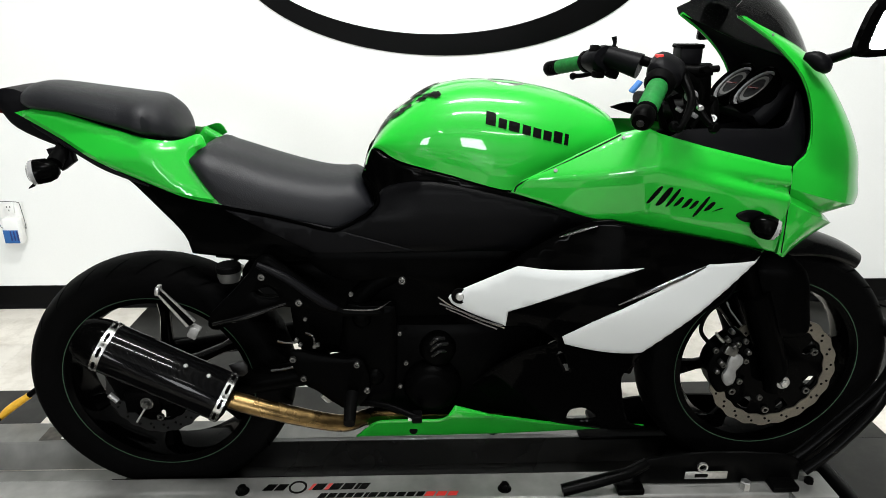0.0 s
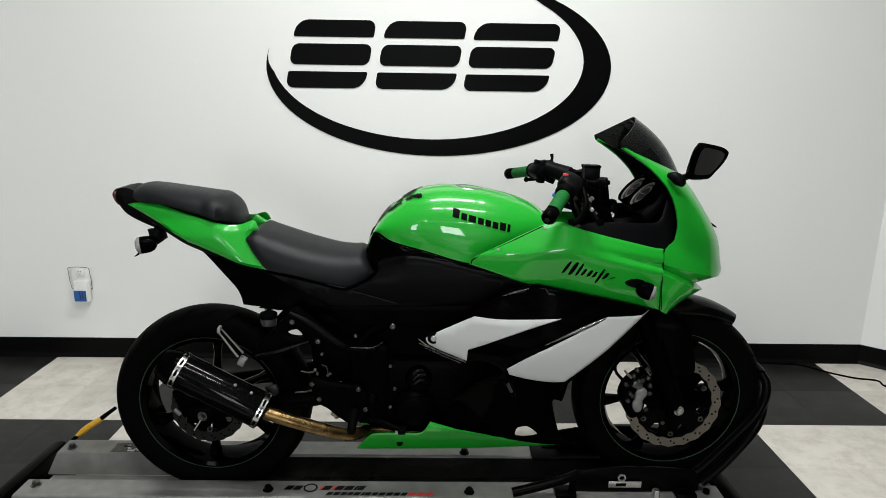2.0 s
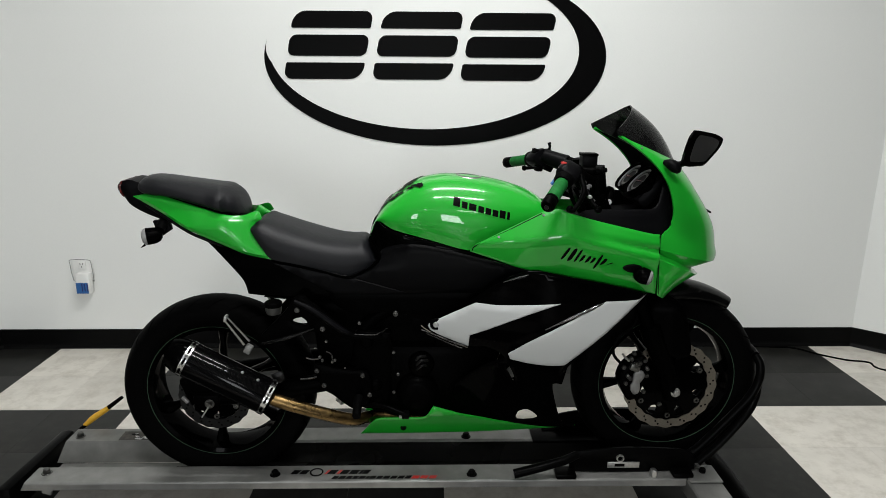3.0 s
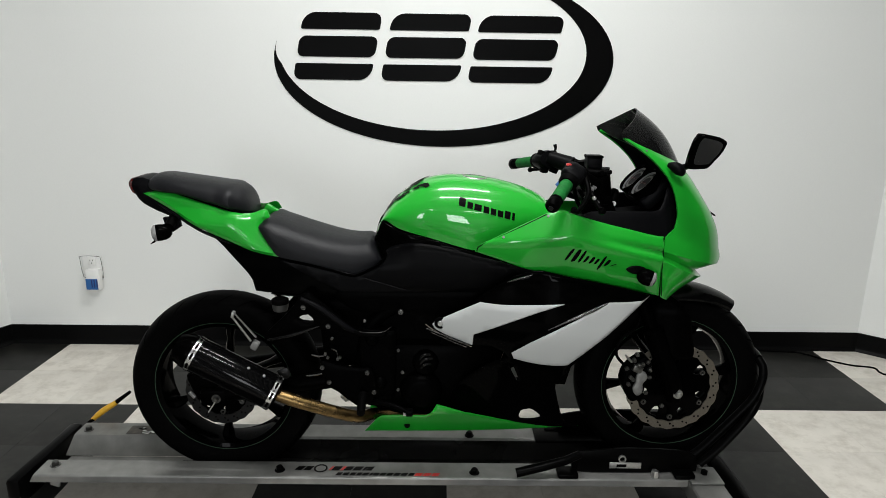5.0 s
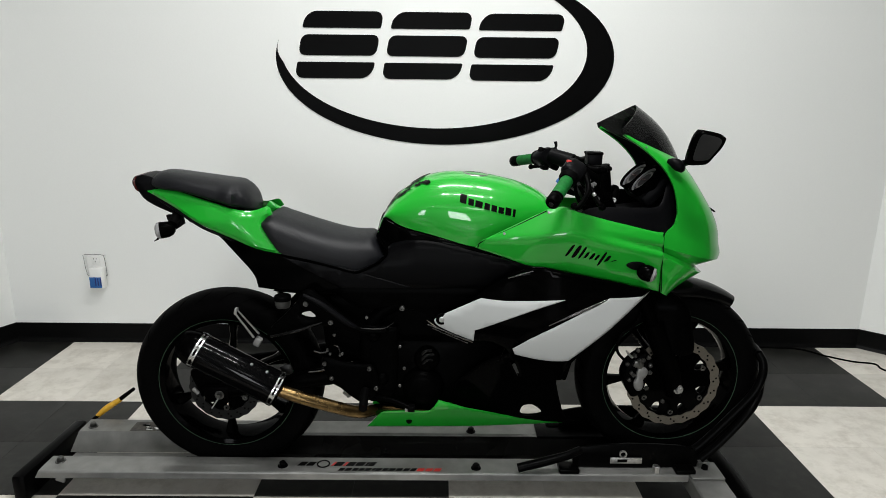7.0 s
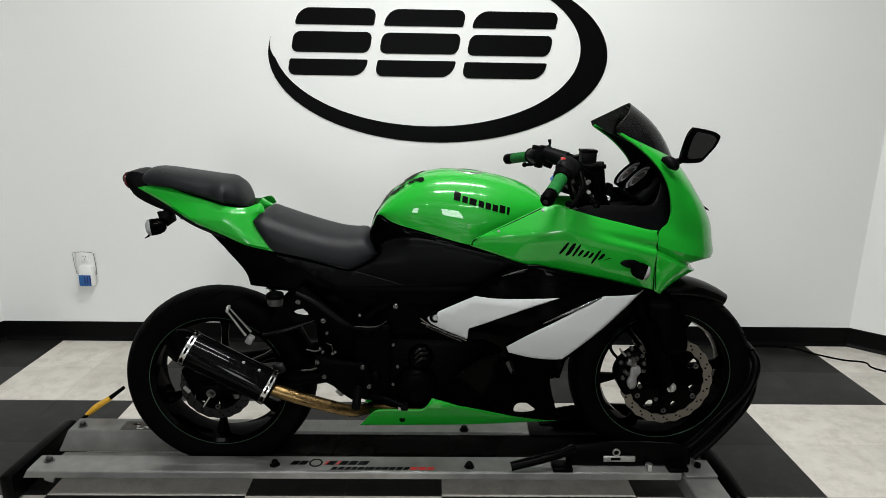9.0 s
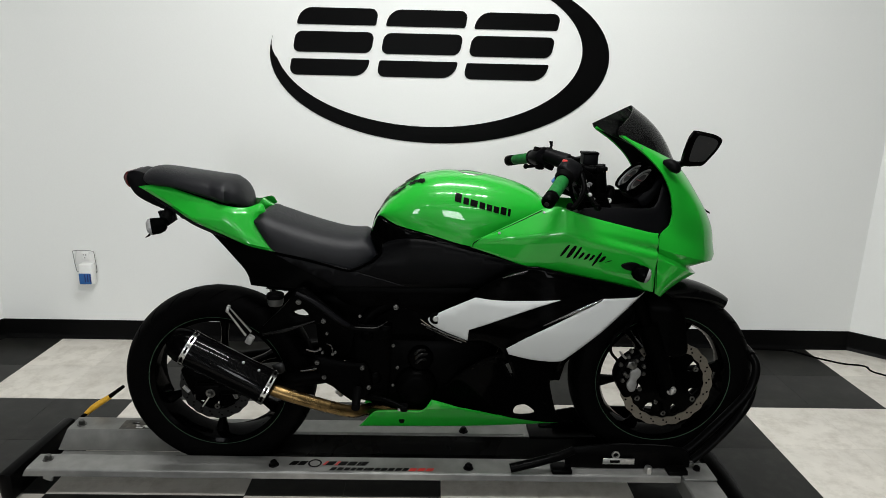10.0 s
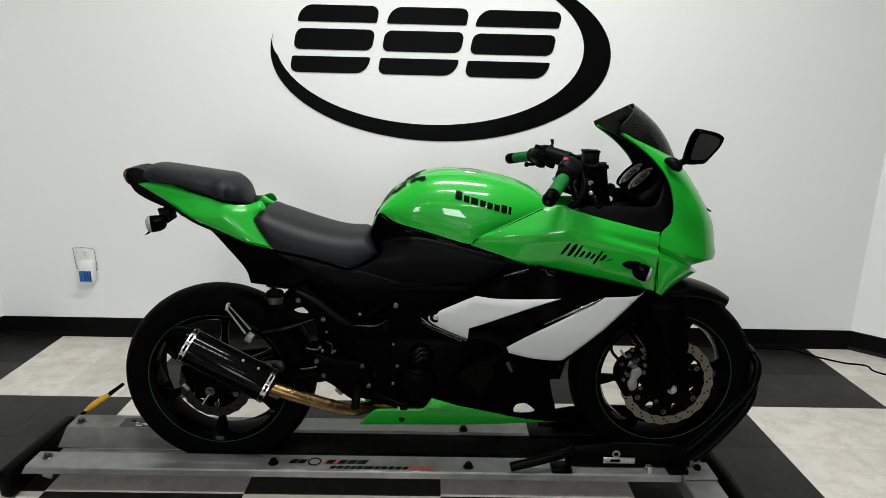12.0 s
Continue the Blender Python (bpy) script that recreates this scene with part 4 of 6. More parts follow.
# side covers under the seat and tank
MID = [(-0.479, 0.776), (-0.479, 0.776), (-0.395, 0.763), (-0.332, 0.749), (-0.268, 0.735), (-0.268, 0.735), (-0.214, 0.757), (-0.190, 0.777), (-0.181, 0.799), (-0.166, 0.811), (-0.130, 0.822), (-0.090, 0.826), (-0.050, 0.8225), (0.005, 0.811), (0.085, 0.792), (0.165, 0.771), (0.232, 0.754), (0.308, 0.739), (0.308, 0.739), (0.180, 0.712), (0.093, 0.686), (0.093, 0.686), (0.020, 0.686), (-0.141, 0.683), (-0.318, 0.683), (-0.318, 0.683), (-0.396, 0.729)]
# darker material than the rear side cover, for the dimmer reflection here
both("frame_cover", lambda s: skin(MID, cover_y, 0.014, 0.007, 0.014, 4, s), COVER_BLACK, "matte black side cover")

COVER = [(-0.476, 0.772), (-0.476, 0.772), (-0.395, 0.759), (-0.332, 0.744), (-0.272, 0.730), (-0.259, 0.732), (-0.259, 0.732), (-0.109, 0.689), (-0.109, 0.689), (-0.221, 0.685), (-0.311, 0.684), (-0.311, 0.684), (-0.396, 0.730)]
both("rear_side_cover", lambda s: skin(COVER, lambda x, z: cover_y(x, z) + 0.0020, 0.01, 0.002, 0.02, 4, s), MATTE, "matte black rear side cover")

GAP = [(-0.482, 0.117, 0.779), (-0.395, 0.127, 0.762), (-0.332, 0.129, 0.747), (-0.270, 0.131, 0.733), (-0.220, 0.132, 0.755), (-0.194, 0.126, 0.772), (-0.182, 0.118, 0.789), (-0.187, 0.107, 0.810), (-0.202, 0.097, 0.829)]
both("seat_seam", lambda s: tube([(x, s * (y + 0.001), z) for x, y, z in GAP], 0.0032, 8), GROOVE)
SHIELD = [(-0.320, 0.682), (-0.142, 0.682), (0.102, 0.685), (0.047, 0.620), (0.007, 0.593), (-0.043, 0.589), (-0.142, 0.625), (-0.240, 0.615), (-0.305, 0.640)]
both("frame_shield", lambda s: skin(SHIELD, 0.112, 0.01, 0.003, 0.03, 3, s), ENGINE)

# black and white fairing
FAIR = [(-0.043, 0.611), (0.005, 0.623), (0.044, 0.645), (0.096, 0.705), (0.214, 0.775), (0.318, 0.764), (0.475, 0.732), (0.572, 0.700), (0.572, 0.697), (0.484, 0.626), (0.413, 0.548), (0.364, 0.498), (0.347, 0.486), (0.310, 0.445), (0.312, 0.400), (0.346, 0.297), (0.390, 0.274), (0.302, 0.273), (0.201, 0.279), (0.117, 0.284), (0.031, 0.293), (-0.024, 0.311), (0.012, 0.379), (0.106, 0.478), (0.166, 0.517), (0.118, 0.547), (0.068, 0.542), (0.006, 0.562)]
HOLE = [[(0.173, 0.486), (0.183, 0.488), (0.201, 0.443), (0.194, 0.442)], [(0.216, 0.322), (0.229, 0.333), (0.249, 0.335), (0.275, 0.307), (0.218, 0.295)]]
both("fairing_panel", lambda s: skin(FAIR, fairing_y, 0.008, 0.004, 0.018, 3, s, HOLE), GLOSS, "gloss black lower fairing")
W1 = [(-0.047, 0.600), (-0.047, 0.600), (-0.030, 0.615), (0.084, 0.679), (0.084, 0.679), (0.143, 0.677), (0.233, 0.684), (0.309, 0.691), (0.309, 0.691), (0.219, 0.654), (0.069, 0.581), (0.069, 0.581), (0.066, 0.546), (0.066, 0.546), (0.006, 0.566), (-0.036, 0.585)]
W2 = [(0.175, 0.534), (0.175, 0.534), (0.253, 0.593), (0.430, 0.696), (0.430, 0.696), (0.493, 0.697), (0.555, 0.701), (0.555, 0.701), (0.483, 0.633), (0.412, 0.558), (0.362, 0.516), (0.316, 0.503), (0.245, 0.505), (0.182, 0.516), (0.182, 0.516)]
both("white_panel", lambda s: skin(W1, lambda x, z: fairing_y(x, z) + 0.004, 0.005, 0.003, 0.02, 3, s), WHITE, "white painted fairing insert")
both("white_panel", lambda s: skin(W2, lambda x, z: fairing_y(x, z) + 0.004, 0.005, 0.003, 0.008, 3, s), WHITE, "white painted fairing insert")
BELLY = [(-0.254, 0.213), (-0.254, 0.213), (-0.206, 0.294), (-0.172, 0.308), (-0.105, 0.309), (-0.063, 0.310), (-0.045, 0.332), (-0.032, 0.354), (-0.032, 0.354), (0.028, 0.336), (0.113, 0.308), (0.201, 0.280), (0.376, 0.261), (0.378, 0.252), (0.207, 0.232), (0.033, 0.219)]
FAR_BELLY = [(min(x, 0.20), z) for x, z in BELLY if x < 0.30]
both("belly_cowl", lambda s: skin(BELLY if s < 0 else FAR_BELLY, belly_y, 0.006, 0.003, 0.010, 4, s), GREEN, "glossy green belly cowl")

# rib tubes, glossed up to draw the highlight along the fairing edge
RIB = [(0.269, 0.234, 0.616), (0.325, 0.238, 0.646), (0.385, 0.236, 0.674), (0.424, 0.234, 0.693)]
both("fairing_rib", lambda s: tube([(x, s * (y + 0.001), z) for x, y, z in RIB], [0.0015, 0.0040, 0.0055, 0.0020], 14), SHEEN)
RIB2 = [(0.155, 0.206, 0.742), (0.188, 0.212, 0.755), (0.221, 0.218, 0.767)]
both("fairing_rib", lambda s: tube([(x, s * (y + 0.001), z) for x, y, z in RIB2], [0.0015, 0.0035, 0.0015], 10), SHEEN)

bs_ = (-0.121, 0.255)
bike("belly_screw", drum((bs_[0], -belly_y(*bs_) - 0.001, bs_[1]), (0, -1, 0.2), 0.009, 0.004), RUBBER)

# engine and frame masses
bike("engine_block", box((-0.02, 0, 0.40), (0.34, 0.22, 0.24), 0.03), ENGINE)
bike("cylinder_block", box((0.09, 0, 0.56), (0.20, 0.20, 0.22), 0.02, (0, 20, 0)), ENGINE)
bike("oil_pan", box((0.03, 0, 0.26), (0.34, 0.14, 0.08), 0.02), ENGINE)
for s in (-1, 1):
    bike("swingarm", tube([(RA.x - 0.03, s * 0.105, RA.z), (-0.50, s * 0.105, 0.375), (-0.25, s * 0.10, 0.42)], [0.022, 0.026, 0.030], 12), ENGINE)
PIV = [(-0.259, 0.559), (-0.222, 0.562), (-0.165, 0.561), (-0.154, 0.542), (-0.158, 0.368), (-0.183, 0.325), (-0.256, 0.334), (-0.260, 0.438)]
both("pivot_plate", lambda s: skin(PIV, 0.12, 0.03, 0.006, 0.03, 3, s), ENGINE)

# exhaust
MA, MB = Vector((-0.7245, -0.19, 0.5225)), Vector((-0.4925, -0.19, 0.3945))
ax = (MB - MA).normalized()
L = (MB - MA).length
MR = 0.0500
muff = bike("muffler", lathe([(MR * 0.62, -0.012), (MR - 0.0015, 0.0), (MR, 0.01), (MR, L - 0.01), (MR - 0.0015, L), (0.030, L + 0.006), (0, L + 0.006)], MA, ax, 48), CARBON, "carbon fibre muffler")
bike("end_cone", lathe([(MR - 0.0005, 0.004), (MR - 0.001, -0.008), (0.042, -0.030), (0.034, -0.042), (0.027, -0.043), (0.026, -0.030), (0.022, 0.0)], MA, ax, 40), GLOSS, "black end cone", parent=muff)


def clamp(s, wide=0.017):
    """A polished band round the muffler, cut by long slots and closed by rivets."""
    at = MA + ax * s
    bike("clamp_band", lathe([(MR - 0.001, 0), (MR + 0.0012, 0.001), (MR + 0.0012, wide - 0.001), (MR - 0.001, wide)], at, ax, 48), CHROME, "polished slotted clamp band", parent=muff)
    q = ax.to_track_quat("Z", "Y")
    for k in range(10):
        rows, bm = [], bmesh.new()
        for i in range(7):
            a = 2 * math.pi * (k + 0.18 + 0.64 * i / 6) / 10
            end = 0.0016 if i in (0, 6) else 0.0
            rows.append([bm.verts.new(at + q @ Vector(((MR + 0.0016) * math.cos(a), (MR + 0.0016) * math.sin(a), h))) for h in (wide * 0.32 + end, wide * 0.68 - end)])
        for a, b in zip(rows, rows[1:]):
            bm.faces.new((a[0], a[1], b[1], b[0]))
        bike("clamp_slot", bm, GLOSS, parent=muff)
    for k in range(5):
        a = 2 * math.pi * k / 5
        d = q @ Vector((math.cos(a), math.sin(a), 0))
        bike("clamp_rivet", drum(at + ax * wide * 0.5 + d * (MR + 0.0008), d, 0.0032, 0.002, 0.0008, 10), STEEL, parent=muff)


clamp(0.004)
clamp(L - 0.018)
side = Vector((0, 0, 1)) - ax * ax.z
side.normalize()
for f in (L * 0.62, L * 0.80):
    bike("muffler_rivet", drum(MA + ax * f + side * (MR * 0.90) + Vector((0, -MR * 0.42, 0)), (0, -0.45, 0.9), 0.0045, 0.004, 0.001, 10), ALLOY, parent=muff)
bike("hanger_bracket", skin([(-0.497, 0.449), (-0.497, 0.449), (-0.466, 0.457), (-0.460, 0.430), (-0.484, 0.422)], 0.152, 0.006, 0.001, 0.012, 2), DARK_STEEL, "grey steel hanger bracket", parent=muff)
bike("exhaust_pipe", tube([(-0.500, -0.19, 0.398), (-0.470, -0.188, 0.384), (-0.403, -0.183, 0.3585), (-0.323, -0.172, 0.3285), (-0.262, -0.150, 0.304), (-0.205, -0.100, 0.287), (-0.05, -0.075, 0.270), (0.15, -0.05, 0.26)], [0.017, 0.0185, 0.019, 0.0185, 0.018, 0.018, 0.018, 0.018], 18), TITAN, "heat-tinted steel exhaust pipe")

# front end
for s in (-1, 1):
    fork = bike("fork_leg", tube([(FA.x - 0.004, s * 0.098, FA.z - 0.03), (FA.x - 0.012, s * 0.098, FA.z + 0.03), (0.60, s * 0.098, 0.575)], [0.022, 0.029, 0.033], 16, 1), ENGINE)
    bike("fork_tube", tube([(0.60, s * 0.098, 0.575), (0.425, s * 0.098, 0.965)], [0.019, 0.019], 16, 1), ENGINE, parent=fork)
    bike("axle_nut", join(drum((FA.x, s * 0.118, FA.z), (0, s, 0), 0.015, 0.005), drum((FA.x, s * 0.122, FA.z), (0, s, 0), 0.010, 0.009, 0.003, 6)), ALLOY, parent=fork)


def mudguard(a0, a1, r0, wide):
    rings = []
    for k in range(25):
        f = k / 24
        a = math.radians(a0 + (a1 - a0) * f)
        taper = wide * (0.45 + 0.55 * math.sin(min(1, f * 2.2) * math.pi / 2))
        ring = []
        for i in range(15):
            b = math.radians(-88 + 176 * i / 14)
            rr = r0 - 0.042 * (1 - math.cos(b)) * (0.75 + 0.25 * min(1, f * 2))
            ring.append(FA + Vector((rr * math.cos(a), taper * math.sin(b), rr * math.sin(a))))
        rings.append(ring)
    return shell(rings, [[p + (FA - p).normalized() * 0.004 for p in r] for r in rings])


bike("front_mudguard", mudguard(54, 128, 0.319, 0.064), FENDER, "gloss black front mudguard")
GUARD = [(0.594, 0.629), (0.601, 0.66), (0.629, 0.674), (0.661, 0.662), (0.691, 0.635), (0.708, 0.595), (0.716, 0.551), (0.725, 0.512), (0.721, 0.486), (0.687, 0.477), (0.643, 0.491), (0.617, 0.529), (0.598, 0.582)]
both("mudguard_stay", lambda s: skin(GUARD, lambda x, z: 0.121 - 0.5 * max(0, z - 0.63) - 0.25 * max(0, 0.66 - x), 0.03, 0.009, 0.012, 4, s), ENGINE, "matte black mudguard stay")

# front brake caliper
CAL = [(0.524, 0.393), (0.532, 0.437), (0.563, 0.470), (0.593, 0.480), (0.607, 0.446), (0.595, 0.396), (0.583, 0.353), (0.552, 0.341)]
cal = bike("brake_caliper", skin(CAL, 0.112, 0.05, 0.006, 0.015, 4), ENGINE)
LOBE = [(0.561, 0.424), (0.566, 0.437), (0.578, 0.441), (0.590, 0.434), (0.593, 0.420), (0.585, 0.407), (0.581, 0.399), (0.583, 0.384), (0.578, 0.368), (0.566, 0.364), (0.557, 0.374), (0.554, 0.390), (0.560, 0.404)]
bike("caliper_bridge", skin(LOBE, 0.122, 0.012, 0.004, 0.01, 4), CAST, "silver cast caliper bridge", parent=cal)
for cx, cz in [(0.593, 0.470), (0.601, 0.422), (0.595, 0.371), (0.578, 0.462), (0.531, 0.449), (0.553, 0.413), (0.647, 0.329)]:
    bike("caliper_bolt", bolt((cx, -0.112, cz), (0, -1, 0), 0.0065), STEEL, parent=cal)
bike("brake_hose", tube([(0.536, -0.100, 0.445), (0.504, -0.090, 0.483), (0.515, -0.090, 0.532), (0.561, -0.080, 0.569), (0.578, -0.060, 0.627)], 0.0045, 8), RUBBER, parent=cal)

for q in [(0.549, -0.115, 0.479), (0.563, -0.120, 0.465), (0.558, -0.110, 0.495), (0.543, -0.115, 0.424), (0.539, -0.110, 0.400), (0.596, -0.120, 0.451)]:
    bike("caliper_fitting", drum(q, (0, -1, 0), 0.006, 0.014, 0.002, 8), STEEL, parent=cal)
bike("bleed_nipple", tube([(0.544, -0.115, 0.471), (0.530, -0.120, 0.484), (0.522, -0.120, 0.495)], [0.004, 0.0035, 0.003], 8, 1), ALLOY, parent=cal)
bike("caliper_ear", box((0.563, -0.115, 0.449), (0.030, 0.014, 0.022), 0.004, (0, 20, 0)), STEEL, parent=cal)

# turn signals
SG, SGA = (0.505, -0.222, 0.773), (0.90, -0.34, -0.26)
sg = bike("turn_signal", lathe([(0, -0.005), (0.011, -0.002), (0.0185, 0.006), (0.0225, 0.018), (0.0220, 0.030), (0.0205, 0.036), (0, 0.036)], SG, SGA, 28), GLOSS, "black turn signal with a clear lens")
bike("lens", lathe([(0, 0.0355), (0.0205, 0.0355), (0.019, 0.042), (0.011, 0.047), (0, 0.048)], SG, SGA, 28), CLEAR, "clear lens", parent=sg)
SB = [(0.470, 0.786), (0.481, 0.796), (0.503, 0.797), (0.523, 0.789), (0.519, 0.774), (0.491, 0.773)]
bike("signal_base", skin(SB, lambda x, z: cowl_y(x, z) + 0.004, 0.01, 0.003, 0.01, 4), MATTE, parent=sg)
RS, RSA = (-0.779, -0.110, 0.852), (-0.93, -0.30, -0.10)
rs = bike("turn_signal", lathe([(0, 0), (0.010, 0.001), (0.018, 0.008), (0.0225, 0.020), (0.0235, 0.036), (0.0235, 0.040), (0, 0.040)], RS, RSA, 24), GLOSS, "black rear turn signal with a clear lens")
bike("lens", lathe([(0, 0.0395), (0.0235, 0.0395), (0.0228, 0.047), (0.015, 0.053), (0, 0.055)], RS, RSA, 24), CLEAR, parent=rs)
bike("lens_tab", tube([(-0.821, -0.120, 0.831), (-0.828, -0.120, 0.822), (-0.838, -0.120, 0.816)], [0.004, 0.003, 0.001], 6, 1), GLOSS, parent=rs)
bike("signal_stalk", tube([(-0.787, -0.060, 0.883), (-0.789, -0.080, 0.874), (-0.790, -0.105, 0.860)], [0.016, 0.014, 0.015], 10), RUBBER, parent=rs)
bike("plate_bracket", prism([(-0.818, 0.881), (-0.775, 0.885), (-0.770, 0.855), (-0.795, 0.838), (-0.812, 0.859)], -0.075, -0.055, 0.002), MATTE)
bike("turn_signal", lathe([(0, 0), (0.010, 0.0), (0.012, 0.010), (0.013, 0.024), (0.011, 0.036), (0.006, 0.044), (0, 0.046)], (-0.80, 0.10, 0.845), (-0.62, 0.62, -0.46), 24), MATTE)
TL = [(-0.916, 0.972), (-0.910, 0.985), (-0.902, 0.989), (-0.906, 0.964), (-0.901, 0.945), (-0.910, 0.954)]
bike("tail_lamp", skin(TL, 0.052, 0.104, 0.004, 0.02, 3), AMBER, "dark red tail lamp")

# mirrors
for s in (-1, 1):
    MO = [(0.565, 1.079), (0.575, 1.131), (0.584, 1.150), (0.589, 1.154), (0.604, 1.152), (0.627, 1.147), (0.640, 1.140), (0.644, 1.132), (0.637, 1.112), (0.624, 1.092), (0.611, 1.074), (0.600, 1.070), (0.572, 1.068)]
    MO = [(x + 0.005, z) for x, z in MO]
    mx = sum(p[0] for p in MO) / len(MO)
    ob = bike("mirror", skin(MO, lambda x, z: 0.33 + 0.36 * (x - mx), 0.020, 0.008, 0.010, 3, s), GLOSS, "black wing mirror")
    cz = sum(p[1] for p in MO) / len(MO)
    GL = [(mx + (p[0] - mx) * 0.72, cz + (p[1] - cz) * 0.74) for p in MO]
    bike("mirror_glass", skin(GL, lambda x, z: 0.3312 + 0.36 * (x - mx), 0.002, 0, 0.02, 4, s), MIRROR, "mirror glass", parent=ob)
    a = [(0.602, -0.160, 1.050), (0.622, -0.190, 1.062), (0.612, -0.300, 1.092)]
    bike("mirror_stem", tube([(p[0], s * abs(p[1]), p[2]) for p in a], [0.010, 0.008, 0.008], 12), MATTE, parent=ob)
    b = [(0.578, -0.158, 1.060), (0.592, -0.168, 1.056), (0.606, -0.174, 1.046), (0.614, -0.172, 1.036)]
    bike("mirror_foot", tube([(p[0], s * abs(p[1]), p[2]) for p in b], [0.006, 0.014, 0.015, 0.008], 12, 3), MATTE, parent=ob)

# cockpit
COCK = [(0.340, 0.923), (0.340, 0.923), (0.375, 0.935), (0.429, 0.936), (0.506, 0.934), (0.568, 0.938), (0.593, 0.995), (0.610, 0.964), (0.616, 0.925), (0.608, 0.885), (0.585, 0.866), (0.560, 0.867), (0.480, 0.883), (0.400, 0.904)]
both("cockpit_trim", lambda s: skin(COCK, lambda x, z: cowl_y(x, z) - 0.016 - 0.5 * max(0, x - 0.60), 0.006, 0.003, 0.02, 4, s), MATTE, "matte black cockpit trim")
bike("cockpit_shelf", box((0.50, 0, 0.865), (0.30, 0.26, 0.05), 0.02, (0, -6, 0)), MATTE)
gq = Vector((-0.72, 0.0, 0.69)).normalized()
GA = Vector((0.550, 0.0, 0.996))
pod = bike("instrument_pod", box(tuple(GA - gq * 0.042), (0.100, 0.19, 0.040), 0.014, (0, -46, 0)), MATTE, "black instrument pod with two round dials")
for off in (-0.047, 0.047):
    c = GA + Vector((0, off, 0))
    bike("dial_hood", lathe([(0.036, -0.034), (0.046, -0.030), (0.050, -0.006), (0.051, 0.001), (0.049, 0.003), (0.0465, 0.000), (0.045, -0.009), (0, -0.011)], c, gq, 36), GLOSS, parent=pod)
    bike("dial_ring", lathe([(0.040, -0.009), (0.044, -0.008), (0.044, -0.004), (0.042, -0.003), (0.040, -0.006)], c, gq, 36), GREY, "grey dial ring", parent=pod)
    bike("dial", drum(c - gq * 0.009, gq, 0.037, 0.003, 0.001, 32), MATTE, "dark dial face", parent=pod)
    bike("dial_scale", lathe([(0.024, 0.0), (0.024, 0.0012), (0.031, 0.0012), (0.031, 0.0)], c - gq * 0.0066, gq, 28), CUP, "dark grey dial scale", parent=pod)
    bike("needle", box(tuple(c - gq * 0.004), (0.003, 0.030, 0.002), 0.0005, (0, -46, 20)), AMBER, parent=pod)
kb = [(0.456, -0.100, 0.942), (0.438, -0.090, 0.964), (0.468, -0.060, 0.968)]
bike("dash_bracket", tube(kb[1:] + [kb[0]], [0.010, 0.012, 0.012], 10), ENGINE)
bike("bracket_bolt", bolt(kb[0], (-0.3, -1, 0.2), 0.008), ALLOY)
GRIPS = {-1: (Vector((0.298, -0.235, 1.021)), Vector((0.253, -0.312, 0.983))), 1: (Vector((0.283, 0.205, 1.024)), Vector((0.230, 0.318, 1.001)))}
for s in (-1, 1):
    bar = bike("handlebar", tube([(0.418, s * 0.098, 1.022), (0.365, s * 0.135, 1.034), tuple(GRIPS[s][0]), tuple(GRIPS[s][1])], 0.011, 12), ENGINE)
    g0, g1 = GRIPS[s]
    Lg, share = (g1 - g0).length, 0.90 if s < 0 else 0.84
    gr = lathe([(0.0155, 0.010)] + [(0.0166 + 0.0008 * (k % 2), 0.012 + (Lg * share - 0.012) * k / 10) for k in range(11)] + [(0.0155, Lg * share + 0.002)], g0, g1 - g0, 18)
    bike("grip", gr, GRIP, "green rubber grip", parent=bar)
    dd = (g1 - g0).normalized()
    bike("grip_end", lathe([(0.0150, Lg * share)] + [(0.0160 + 0.0016 * (k % 2), Lg * (share + (1 - share) * k / 6)) for k in range(7)], g0, dd, 18), RUBBER, parent=bar)
    bike("bar_end_bolt", drum(tuple(g1 + dd * 0.029), dd, 0.006, 0.003, 0.001, 12), DARK_STEEL, parent=bar)
    bike("bar_end", lathe([(0, 0), (0.017, 0), (0.018, 0.006), (0.018, 0.022), (0.014, 0.028), (0, 0.028)], g1, g1 - g0, 18), ENGINE, parent=bar)
    d = (g1 - g0).normalized()
    bike("grip_flange", lathe([(0.012, -0.008), (0.025, -0.006), (0.025, 0.004), (0.020, 0.012), (0.012, 0.013)], g0, d, 20), RUBBER, parent=bar)
    bike("switch_housing", lathe([(0.013, 0), (0.026, 0.002), (0.029, 0.010), (0.029, 0.046), (0.024, 0.052), (0.013, 0.054)], g0 - d * 0.062, d, 20, lambda a: 1 + 0.12 * math.cos(3 * a)), MATTE, parent=bar)
    bike("switch", box(tuple(g0 - d * 0.035 + Vector((-0.012, 0, 0.026))), (0.012, 0.016, 0.010), 0.002), RED if s < 0 else MATTE, parent=bar)
    bike("bar_clamp", tube([(0.425, s * 0.098, 0.965), (0.414, s * 0.098, 1.040)], 0.024, 18, 1), ENGINE, parent=bar)
    lever = tube([tuple(g0 - d * 0.03 + Vector((0.035, 0, -0.004))), tuple(g0 + d * 0.03 + Vector((0.062, 0, -0.014))), tuple(g0 + d * 0.10 + Vector((0.060, 0, -0.020))), tuple(g1 + Vector((0.048, 0, -0.020)))], [0.009, 0.007, 0.0055, 0.006], 10)
    bike("lever", lever, ENGINE, parent=bar)
    bike("lever_ball", lathe([(0, -0.009), (0.006, -0.007), (0.009, 0), (0.006, 0.007), (0, 0.009)], tuple(g1 + Vector((0.048, 0, -0.020))), (0, 1, 0), 14), ENGINE, parent=bar)
